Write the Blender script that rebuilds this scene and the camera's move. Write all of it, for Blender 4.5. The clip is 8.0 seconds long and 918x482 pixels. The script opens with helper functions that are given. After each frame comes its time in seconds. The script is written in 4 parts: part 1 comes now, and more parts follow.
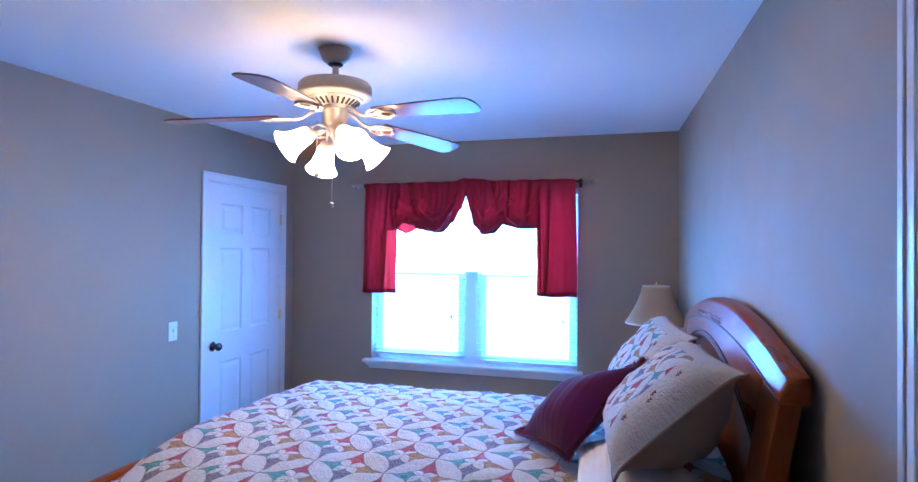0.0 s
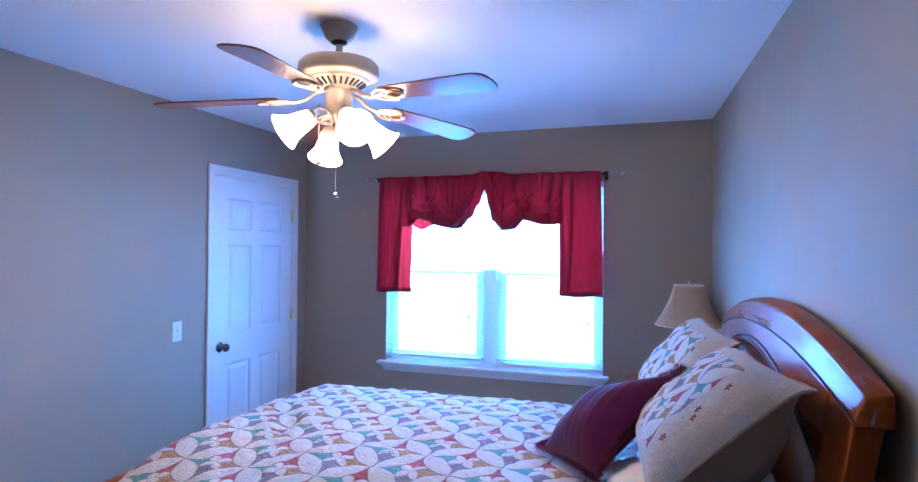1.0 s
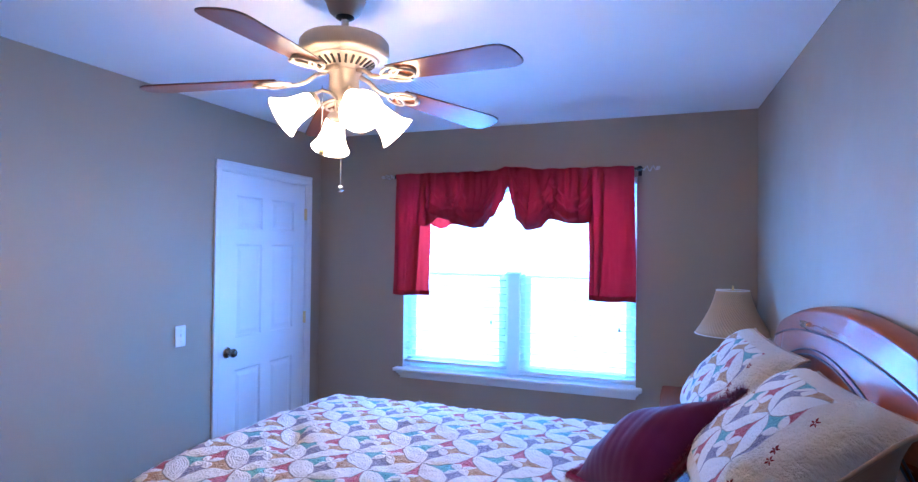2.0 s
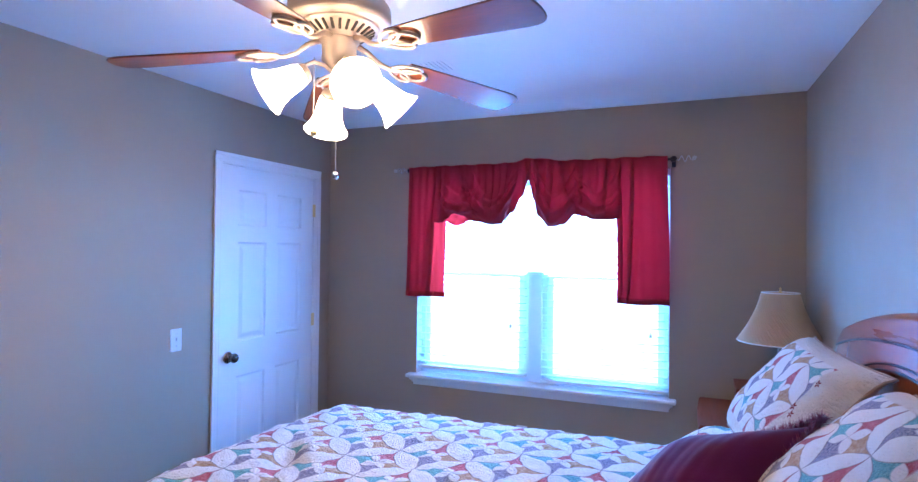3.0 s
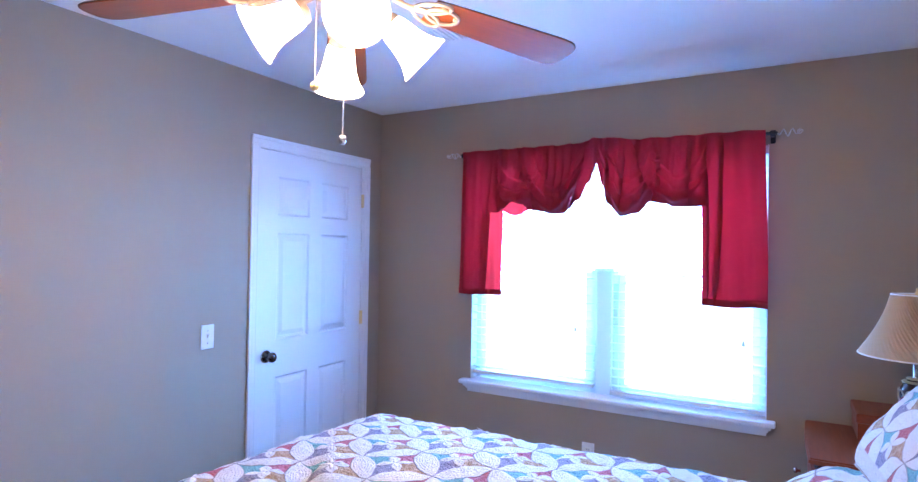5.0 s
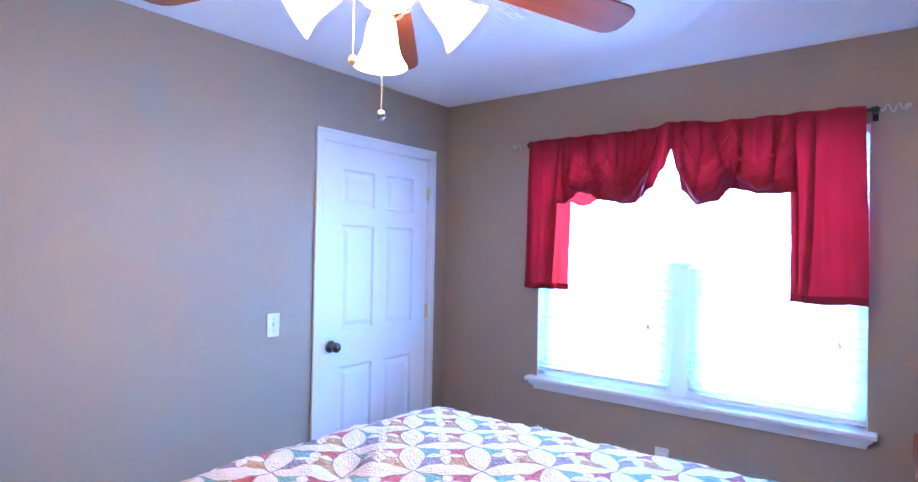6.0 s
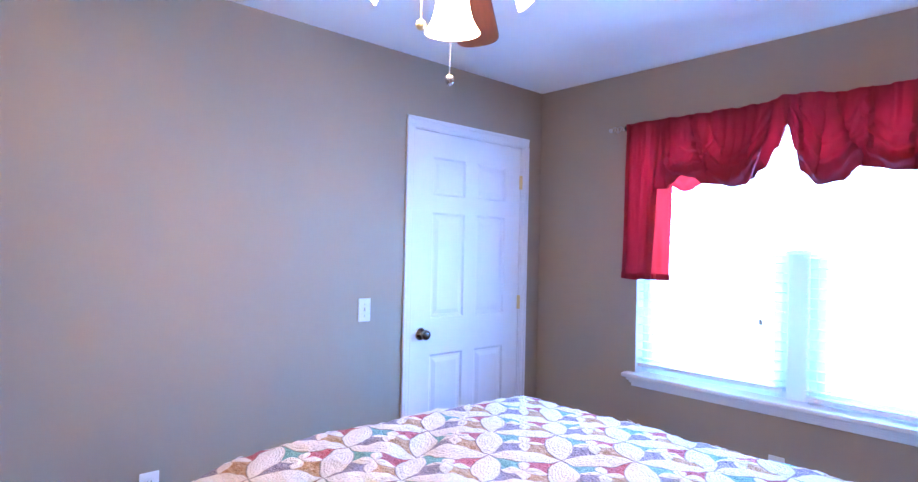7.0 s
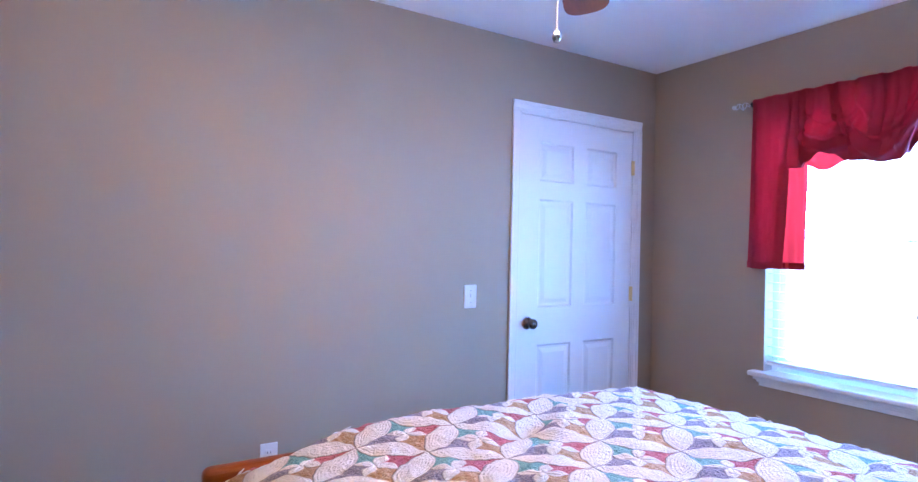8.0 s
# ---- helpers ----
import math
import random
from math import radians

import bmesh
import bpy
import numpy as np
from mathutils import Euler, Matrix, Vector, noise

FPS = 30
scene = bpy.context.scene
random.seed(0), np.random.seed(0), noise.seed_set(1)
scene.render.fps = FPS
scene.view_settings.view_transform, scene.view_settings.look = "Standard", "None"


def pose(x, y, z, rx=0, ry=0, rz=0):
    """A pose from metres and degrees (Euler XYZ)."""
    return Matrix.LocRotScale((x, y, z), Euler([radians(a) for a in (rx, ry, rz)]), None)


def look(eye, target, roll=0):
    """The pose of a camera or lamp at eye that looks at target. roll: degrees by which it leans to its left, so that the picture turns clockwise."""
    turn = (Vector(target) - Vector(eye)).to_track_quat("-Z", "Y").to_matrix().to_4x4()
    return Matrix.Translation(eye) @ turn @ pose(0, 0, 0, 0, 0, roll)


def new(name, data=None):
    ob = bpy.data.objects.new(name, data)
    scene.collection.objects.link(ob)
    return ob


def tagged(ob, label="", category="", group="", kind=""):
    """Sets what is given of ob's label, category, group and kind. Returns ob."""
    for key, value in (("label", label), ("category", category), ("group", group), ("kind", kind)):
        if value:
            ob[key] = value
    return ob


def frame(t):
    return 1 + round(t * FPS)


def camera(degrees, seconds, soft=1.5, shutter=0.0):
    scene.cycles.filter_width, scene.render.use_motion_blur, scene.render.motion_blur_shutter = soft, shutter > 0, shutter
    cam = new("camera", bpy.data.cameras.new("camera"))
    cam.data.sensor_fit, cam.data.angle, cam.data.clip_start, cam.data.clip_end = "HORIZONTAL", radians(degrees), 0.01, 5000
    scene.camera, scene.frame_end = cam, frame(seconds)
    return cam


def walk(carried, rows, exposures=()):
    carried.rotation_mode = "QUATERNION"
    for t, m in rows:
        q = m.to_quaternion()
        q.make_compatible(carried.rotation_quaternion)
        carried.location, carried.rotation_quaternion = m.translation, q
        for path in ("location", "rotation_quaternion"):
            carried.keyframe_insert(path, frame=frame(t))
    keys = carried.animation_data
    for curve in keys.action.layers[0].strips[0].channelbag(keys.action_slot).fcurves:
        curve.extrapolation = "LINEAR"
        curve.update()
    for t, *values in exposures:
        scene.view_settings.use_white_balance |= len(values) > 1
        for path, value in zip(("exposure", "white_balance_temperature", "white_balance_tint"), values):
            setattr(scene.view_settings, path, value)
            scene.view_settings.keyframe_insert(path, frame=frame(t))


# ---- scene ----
cam = camera(76.3, 8.0, 1.4)
PATH = [
    (0, (0.043, -0.036, 1.608), (-0.509, 1.887, 1.632), 0.5),
    (0.5, (0.018, 0.072, 1.598), (-0.555, 1.988, 1.621), 0.5),
    (1, (0.006, 0.186, 1.588), (-0.616, 2.086, 1.61), 0.5),
    (1.5, (-0.032, 0.314, 1.588), (-0.693, 2.201, 1.611), 0.6),
    (3, (-0.139, 0.711, 1.57), (-0.902, 2.559, 1.596), 0.7),
    (3.5, (-0.202, 0.857, 1.567), (-1.0, 2.691, 1.589), 0.7),
    (4, (-0.237, 0.948, 1.556), (-1.101, 2.752, 1.58), 0.8),
    (5.5, (-0.186, 1.171, 1.504), (-1.268, 2.853, 1.527), 1.0),
    (6, (-0.175, 1.226, 1.477), (-1.39, 2.814, 1.499), 1.1),
    (6.5, (-0.159, 1.284, 1.447), (-1.514, 2.755, 1.465), 1.2),
    (7, (-0.159, 1.332, 1.407), (-1.638, 2.679, 1.425), 1.3),
    (7.5, (-0.173, 1.353, 1.363), (-1.759, 2.571, 1.379), 1.2),
    (8, (-0.199, 1.37, 1.329), (-1.898, 2.426, 1.344), 1.3),
]
EXPOSURES = [(0.0, -0.06, 5200, 11), (3.5, 0.05, 5700, 14), (5.5, 0.44, 6350, 16), (6.5, 0.66, 6500, 17), (8.0, 0.36, 6650, 20)]
walk(cam, [(t, look(eye, target, roll)) for t, eye, target, roll in PATH], EXPOSURES)


# ---- world and light ----
world = bpy.data.worlds.new("world")
scene.world = world
world.use_nodes = True
wn = world.node_tree
sky = wn.nodes.new("ShaderNodeTexSky")
sky.sky_type, sky.sun_disc = "NISHITA", False
sky.sun_elevation, sky.sun_rotation = radians(42), radians(200)
wn.links.new(sky.outputs[0], wn.nodes["Background"].inputs[0])
wn.nodes["Background"].inputs[1].default_value = 0.1

sun = new("sun", bpy.data.lights.new("sun", "SUN"))
sun.data.energy, sun.data.angle, sun.data.color = 2.5, radians(0.5), (1.0, 0.95, 0.88)
sun.matrix_world = look((4, -20, 20), (0, 0, 0))

# daylight that comes in through the twin window
daylight = new("window_daylight", bpy.data.lights.new("window_daylight", "AREA"))
daylight.data.shape, daylight.data.size, daylight.data.size_y = "RECTANGLE", 2.3, 1.9
daylight.data.energy, daylight.data.color = 800, (0.12, 0.385, 1.0)
daylight.data.spread = radians(150)
daylight.matrix_world = look((-1.18, 5.15, 2.0), (-1.10, 3.0, 0.40))

# glowing sheets stand in for the unseen outdoors, burn out the window, light the ceiling


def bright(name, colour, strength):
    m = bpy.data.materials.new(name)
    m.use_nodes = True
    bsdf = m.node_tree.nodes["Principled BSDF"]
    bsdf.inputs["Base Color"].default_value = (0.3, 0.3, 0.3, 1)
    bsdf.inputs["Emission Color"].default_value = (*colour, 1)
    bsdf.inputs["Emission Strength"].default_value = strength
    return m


GROUND_GLOW, SKY_GLOW = bright("glowing_ground_sheet", (0.12, 0.40, 1.0), 30.0), bright("glowing_sky_sheet", (0.42, 0.64, 1.0), 4.0)
BULB_WATT, BULB_COLOUR = 10.5, (1.0, 0.62, 0.35)

# ---- materials ----


class Nodes:
    """A small shorthand for node materials."""

    def __init__(self, name, rough=0.5, metal=0.0, spec=0.5):
        self.mat = bpy.data.materials.new(name)
        self.mat.use_nodes = True
        self.tree = self.mat.node_tree
        self.bsdf = self.tree.nodes["Principled BSDF"]
        self.bsdf.inputs["Roughness"].default_value = rough
        self.bsdf.inputs["Metallic"].default_value = metal
        self.bsdf.inputs["Specular IOR Level"].default_value = spec

    def add(self, kind, **values):
        n = self.tree.nodes.new(kind)
        for k, v in values.items():
            n.inputs[k.replace("_", " ")].default_value = v
        return n

    def link(self, a, b):
        self.tree.links.new(a, b)

    def coords(self, kind="Object", scale=(1, 1, 1), turn=(0, 0, 0)):
        tc = self.tree.nodes.new("ShaderNodeTexCoord")
        mp = self.tree.nodes.new("ShaderNodeMapping")
        mp.inputs["Scale"].default_value = scale
        mp.inputs["Rotation"].default_value = [radians(a) for a in turn]
        self.link(tc.outputs[kind], mp.inputs[0])
        return mp.outputs[0]

    def noise(self, at, scale, detail=3.0, rough=0.55, distort=0.0):
        n = self.add("ShaderNodeTexNoise", Scale=scale, Detail=detail, Roughness=rough, Distortion=distort)
        self.link(at, n.inputs["Vector"])
        return n.outputs["Fac"]

    def math(self, op, a, b=None):
        n = self.tree.nodes.new("ShaderNodeMath")
        n.operation = op
        for i, v in enumerate((a, b)):
            if v is None:
                continue
            if isinstance(v, (int, float)):
                n.inputs[i].default_value = v
            else:
                self.link(v, n.inputs[i])
        return n.outputs[0]

    def ramp(self, fac, lo, hi, a=0.0, b=1.0):
        n = self.tree.nodes.new("ShaderNodeMapRange")
        for i, v in enumerate((lo, hi, a, b)):
            n.inputs[i + 1].default_value = v
        self.link(fac, n.inputs[0])
        return n.outputs[0]

    def mix(self, fac, a, b):
        n = self.tree.nodes.new("ShaderNodeMix")
        n.data_type = "RGBA"
        for slot, v in ((0, fac), (6, a), (7, b)):
            if isinstance(v, (int, float)):
                n.inputs[slot].default_value = v
            elif isinstance(v, (tuple, list)):
                n.inputs[slot].default_value = (*v, 1)
            else:
                self.link(v, n.inputs[slot])
        return n.outputs[2]

    def colour(self, c):
        if isinstance(c, tuple):
            self.bsdf.inputs["Base Color"].default_value = (*c, 1)
        else:
            self.link(c, self.bsdf.inputs["Base Color"])

    def rough(self, socket):
        self.link(socket, self.bsdf.inputs["Roughness"])

    def bump(self, height, strength=0.3, distance=0.002):
        n = self.add("ShaderNodeBump", Strength=strength, Distance=distance)
        self.link(height, n.inputs["Height"])
        self.link(n.outputs[0], self.bsdf.inputs["Normal"])


def paint(name, colour, rough=0.6, grain=180, strength=0.25, spread=0.05, dist=0.0015, spec=0.4):
    n = Nodes(name, rough, 0, spec)
    at = n.coords()
    dark = tuple(c * (1 - spread) for c in colour)
    light = tuple(min(1, c * (1 + spread)) for c in colour)
    n.colour(n.mix(n.noise(at, 2.3, 5), dark, light))
    n.rough(n.ramp(n.noise(at, 6), 0.3, 0.7, rough - 0.06, rough + 0.06))
    n.bump(n.noise(at, grain, 2), strength, dist)
    return n.mat


def wood(name, dark, light, rough=0.28, axis="Y", scale=1.0, coat=0.3):
    n = Nodes(name, rough)
    s = {"X": (1.2, 14, 14), "Y": (14, 1.2, 14), "Z": (14, 14, 1.2)}[axis]
    at = n.coords("Object", tuple(v * scale for v in s))
    broad = n.noise(at, 1.0, 5, 0.55, 0.25)
    fine = n.noise(at, 7.0, 4, 0.6)
    c = n.mix(n.ramp(broad, 0.2, 0.85), dark, light)
    c = n.mix(n.ramp(fine, 0.35, 0.75, 0.0, 0.35), c, tuple(v * 0.45 for v in dark))
    n.colour(c)
    n.rough(n.ramp(broad, 0.3, 0.7, rough - 0.05, rough + 0.1))
    n.bsdf.inputs["Coat Weight"].default_value = coat
    n.bsdf.inputs["Coat Roughness"].default_value = 0.09
    n.bsdf.inputs["Specular IOR Level"].default_value = 0.14
    n.bump(fine, 0.03, 0.001)
    return n.mat


def metal(name, colour, rough=0.3):
    n = Nodes(name, rough, 1.0)
    at = n.coords()
    n.colour(n.mix(n.noise(at, 30, 4), tuple(c * 0.8 for c in colour), colour))
    n.rough(n.ramp(n.noise(at, 60, 3), 0.3, 0.7, rough - 0.07, rough + 0.08))
    return n.mat


def plain(name, colour, rough=0.5, spec=0.4):
    n = Nodes(name, rough, 0, spec)
    at = n.coords()
    n.colour(n.mix(n.noise(at, 25, 4), tuple(c * 0.9 for c in colour), colour))
    return n.mat


def cloth(name, colour, weave=900, spread=0.18, through_light=0.0, rough=0.85, sheen=0.3):
    n = Nodes(name, rough, 0, 0.15)
    at = n.coords()
    c = n.mix(n.noise(at, 9, 5), tuple(v * (1 - spread) for v in colour), tuple(min(1, v * (1 + spread)) for v in colour))
    n.colour(c)
    n.bsdf.inputs["Sheen Weight"].default_value = sheen
    n.bump(n.noise(at, weave, 2), 0.35, 0.001)
    if through_light:
        tr = n.tree.nodes.new("ShaderNodeBsdfTranslucent")
        n.link(c, tr.inputs[0])
        mx = n.tree.nodes.new("ShaderNodeMixShader")
        mx.inputs[0].default_value = through_light
        n.link(n.bsdf.outputs[0], mx.inputs[1])
        n.link(tr.outputs[0], mx.inputs[2])
        n.link(mx.outputs[0], n.tree.nodes["Material Output"].inputs[0])
    return n.mat


CELL, TWIST, NODE_X, NODE_Y = 0.205, 41.5, -1.656, 1.968
CREAM = (0.85, 0.825, 0.79)


def patchwork(name, sham=False, near=1.0):
    """Interlocking white petals with four-coloured concave squares between them. UV in metres."""
    n = Nodes(name, 0.85, 0, 0.15)
    tc = n.tree.nodes.new("ShaderNodeTexCoord")
    sep = n.tree.nodes.new("ShaderNodeSeparateXYZ")
    n.link(tc.outputs["UV"], sep.inputs[0])
    x, y = n.math("SUBTRACT", sep.outputs[0], NODE_X), n.math("SUBTRACT", sep.outputs[1], NODE_Y)
    wob = n.tree.nodes.new("ShaderNodeTexNoise")
    wob.inputs["Scale"].default_value = 9
    n.link(tc.outputs["UV"], wob.inputs["Vector"])
    wsep = n.tree.nodes.new("ShaderNodeSeparateColor")
    n.link(wob.outputs["Color"], wsep.inputs[0])
    c, s = math.cos(radians(TWIST)) / CELL, math.sin(radians(TWIST)) / CELL
    u = n.math("ADD", n.math("MULTIPLY", x, c), n.math("MULTIPLY", y, s))
    v = n.math("SUBTRACT", n.math("MULTIPLY", y, c), n.math("MULTIPLY", x, s))
    u = n.math("ADD", u, n.math("MULTIPLY", n.math("SUBTRACT", wsep.outputs[0], 0.5), 0.12))
    v = n.math("ADD", v, n.math("MULTIPLY", n.math("SUBTRACT", wsep.outputs[1], 0.5), 0.12))
    u, v = n.math("ADD", u, 40), n.math("ADD", v, 40)
    fu, fv = n.math("FRACT", u), n.math("FRACT", v)
    qu = n.math("ABSOLUTE", n.math("SUBTRACT", fu, 0.5))
    qv = n.math("ABSOLUTE", n.math("SUBTRACT", fv, 0.5))
    hi, lo = n.math("MAXIMUM", qu, qv), n.math("MINIMUM", qu, qv)
    far = n.math("SUBTRACT", 1.0, hi)
    d = n.math("SQRT", n.math("ADD", n.math("MULTIPLY", far, far), n.math("MULTIPLY", lo, lo)))
    petal = n.ramp(d, 0.697, 0.712, 1, 0)
    k = n.math("DIVIDE", n.math("SUBTRACT", hi, 0.15), 0.15)
    small = n.math("SUBTRACT", n.math("MULTIPLY", n.math("SUBTRACT", 1.0, n.math("MULTIPLY", k, k)), 0.085), lo)
    small = n.ramp(small, -0.01, 0.012)
    su, sv = n.math("GREATER_THAN", fu, 0.5), n.math("GREATER_THAN", fv, 0.5)
    at = tc.outputs["UV"]
    print_a = n.ramp(n.noise(at, 170, 3, 0.7), 0.42, 0.62)
    print_b = n.ramp(n.noise(at, 60, 4, 0.7), 0.4, 0.66)
    purple = n.mix(print_a, (0.14, 0.13, 0.24), (0.46, 0.43, 0.50))
    ochre = n.mix(print_b, (0.42, 0.20, 0.07), (0.64, 0.46, 0.28))
    teal = n.mix(print_a, (0.06, 0.32, 0.33), (0.26, 0.57, 0.58))
    red = n.mix(print_b, (0.42, 0.045, 0.065), (0.56, 0.15, 0.17))
    patch = n.mix(sv, n.mix(su, purple, ochre), n.mix(su, teal, red))
    cream = n.mix(n.noise(at, 14, 4), tuple(a * 0.93 for a in CREAM), tuple(a * 1.05 for a in CREAM))
    white = n.math("MAXIMUM", petal, small)
    seam = n.math("MULTIPLY", n.ramp(d, 0.690, 0.704), n.ramp(d, 0.718, 0.704))
    body = n.mix(white, patch, cream)
    body = n.mix(n.math("MULTIPLY", seam, 0.75), body, (0.30, 0.24, 0.20))
    if sham:
        # a plain cream border round the pieced middle; the second UV map runs from -1 to 1
        um = n.tree.nodes.new("ShaderNodeUVMap")
        um.uv_map = "border"
        bs = n.tree.nodes.new("ShaderNodeSeparateXYZ")
        n.link(um.outputs[0], bs.inputs[0])
        edge = n.math("MAXIMUM", n.math("MAXIMUM", n.math("MULTIPLY", bs.outputs[0], near), n.math("MULTIPLY", bs.outputs[0], -1.0)), n.math("MULTIPLY", n.math("ABSOLUTE", bs.outputs[1]), 0.92))
        ecru = n.mix(n.noise(at, 30, 4), (0.70, 0.63, 0.54), (0.80, 0.74, 0.66))
        body = n.mix(n.ramp(edge, 0.68, 0.70), body, ecru)
        petal = n.math("MULTIPLY", petal, n.ramp(edge, 0.70, 0.68))
        white = n.math("MAXIMUM", white, n.ramp(edge, 0.68, 0.70))
    n.colour(body)
    rings = n.math("MULTIPLY", n.math("SINE", n.math("MULTIPLY", d, 150.0)), 0.3 if sham else 1.0)
    relief = n.math("ADD", n.math("MULTIPLY", n.math("MULTIPLY", rings, petal), 0.14), n.math("MULTIPLY", white, 1.0))
    relief = n.math("ADD", relief, n.math("ADD", n.math("MULTIPLY", n.noise(at, 130, 4, 0.65), 1.9), n.math("MULTIPLY", n.noise(at, 48, 3, 0.6), 2.2)))
    if sham:
        relief = n.math("ADD", relief, n.math("MULTIPLY", n.noise(at, 24, 3, 0.6), 1.2))
    n.bump(relief, 1.0, 0.0065)
    n.bsdf.inputs["Sheen Weight"].default_value = 0.2
    return n.mat


def glowing(name, colour, strength):
    n = Nodes(name, 0.4)
    n.colour((0.9, 0.88, 0.84))
    n.bsdf.inputs["Emission Color"].default_value = (*colour, 1)
    n.bsdf.inputs["Emission Strength"].default_value = strength
    return n.mat


def glass(name):
    n = Nodes(name, 0.0)
    n.bsdf.inputs["Transmission Weight"].default_value = 1.0
    n.bsdf.inputs["IOR"].default_value = 1.45
    n.colour((0.95, 0.97, 0.97))
    return n.mat


WALL = paint("taupe_wall_paint", (0.35, 0.282, 0.206), 0.7, 260, 0.3, 0.03)
CEILING = paint("white_ceiling_paint", (0.88, 0.87, 0.85), 0.85, 140, 0.45, 0.02, 0.002)
TRIM = paint("white_gloss_paint", (0.80, 0.80, 0.80), 0.35, 60, 0.06, 0.02)
# for the unseen floor, darkened so that it bounces less light
CARPET = cloth("beige_carpet", (0.17, 0.13, 0.10), 500, 0.15)
CHERRY = wood("cherry_wood", (0.26, 0.050, 0.005), (0.34, 0.076, 0.008), 0.28, "Y", 0.8, 0.22)
CHERRY_UP = wood("cherry_wood_upright", (0.28, 0.058, 0.008), (0.38, 0.092, 0.013), 0.42, "Z", 1.0, 0.1)
CHERRY_DARK = wood("dark_stained_cherry", (0.034, 0.009, 0.005), (0.062, 0.016, 0.008), 0.45, "Z", 0.8, 0.1)
CHERRY_RED = wood("reddish_cherry_veneer", (0.21, 0.036, 0.012), (0.28, 0.056, 0.016), 0.42, "Y", 0.8, 0.12)
DARK_BEAD = plain("dark_wood_groove", (0.035, 0.012, 0.008), 0.4)
BLADE = wood("fan_blade_walnut", (0.16, 0.036, 0.010), (0.26, 0.068, 0.022), 0.32, "X", 1.0, 0.48)
NICKEL = metal("antique_nickel", (0.48, 0.40, 0.33), 0.5)
NICKEL.node_tree.nodes["Principled BSDF"].inputs["Metallic"].default_value = 0.6
DARK_NICKEL = metal("dark_nickel", (0.20, 0.18, 0.17), 0.2)
BRASS = metal("polished_brass", (0.92, 0.72, 0.36), 0.42)
CHROME = metal("chrome", (0.75, 0.75, 0.77), 0.12)
BLACK = plain("black_iron", (0.02, 0.02, 0.022), 0.45)
SLOT = plain("dark_slot", (0.03, 0.025, 0.02), 0.7)
PLASTIC = plain("white_plastic", (0.80, 0.80, 0.78), 0.3)
BLIND = cloth("white_blind_slat", (0.85, 0.87, 0.88), 30, 0.02, 0.35, 0.45, 0.0)
# translucency added so the window bars brighten as they would in glare
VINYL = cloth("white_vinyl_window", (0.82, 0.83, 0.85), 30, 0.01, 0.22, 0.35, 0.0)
GLASS = glass("window_glass")
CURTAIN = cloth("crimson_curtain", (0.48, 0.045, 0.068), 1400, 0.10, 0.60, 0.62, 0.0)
# the same cloth; its lighter colour carries the light from behind
CURTAIN_BACKLIT = cloth("crimson_curtain_backlit", (0.66, 0.100, 0.105), 1400, 0.12, 0.8, 0.7, 0.0)
QUILT = patchwork("pieced_quilt_fabric")
SHAM = patchwork("pieced_sham_fabric", True)
SHAM_WIDE = patchwork("pieced_sham_fabric_wide_border", True, 1.2)
COTTON = cloth("white_stitched_cotton", CREAM, 500, 0.06)
LINEN = cloth("taupe_sham_backing", (0.36, 0.250, 0.180), 700, 0.12)
SHEET = cloth("white_mattress_fabric", (0.72, 0.70, 0.66), 700, 0.05)
MAROON = cloth("maroon_velvet", (0.060, 0.0025, 0.040), 240, 0.35, 0.0, 0.9, 0.15)
FRINGE = cloth("crimson_fringe", (0.22, 0.008, 0.048), 500, 0.4, 0.0, 0.8, 0.2)
THREAD = cloth("dark_red_thread", (0.28, 0.03, 0.03), 600, 0.2)
PLEAT = cloth("ivory_lamp_shade", (0.66, 0.48, 0.30), 900, 0.06, 0.25)
WIRE = metal("pewter_wire", (0.62, 0.60, 0.57), 0.42)
TASSEL = cloth("tan_cord_tassel", (0.60, 0.50, 0.42), 300, 0.2, 0.5, 0.7, 0.0)
GOLD = plain("antique_gold_relief", (0.55, 0.47, 0.30), 0.4)
LACQUER = plain("black_lacquer", (0.05, 0.025, 0.02), 0.2)
BULB_GLASS = glowing("lit_frosted_glass", (1.0, 0.66, 0.38), 30.0)

# ---- mesh helpers ----


def mesh_object(name, bm, material, smooth=False):
    me = bpy.data.meshes.new(name)
    bm.to_mesh(me)
    bm.free()
    for m in (material if isinstance(material, (list, tuple)) else [material]):
        me.materials.append(m)
    if smooth:
        me.polygons.foreach_set("use_smooth", [True] * len(me.polygons))
    return new(name, me)


def part(name, bm, material, parent, label="", smooth=False):
    ob = mesh_object(name, bm, material, smooth)
    ob.parent = parent
    if label:
        ob["label"] = label
    return ob


def thing(name, label, category, at=None, group="", kind=""):
    ob = new(name)
    ob.empty_display_size = 0.1
    if at is not None:
        ob.matrix_world = at
    return tagged(ob, label, category, group, kind)


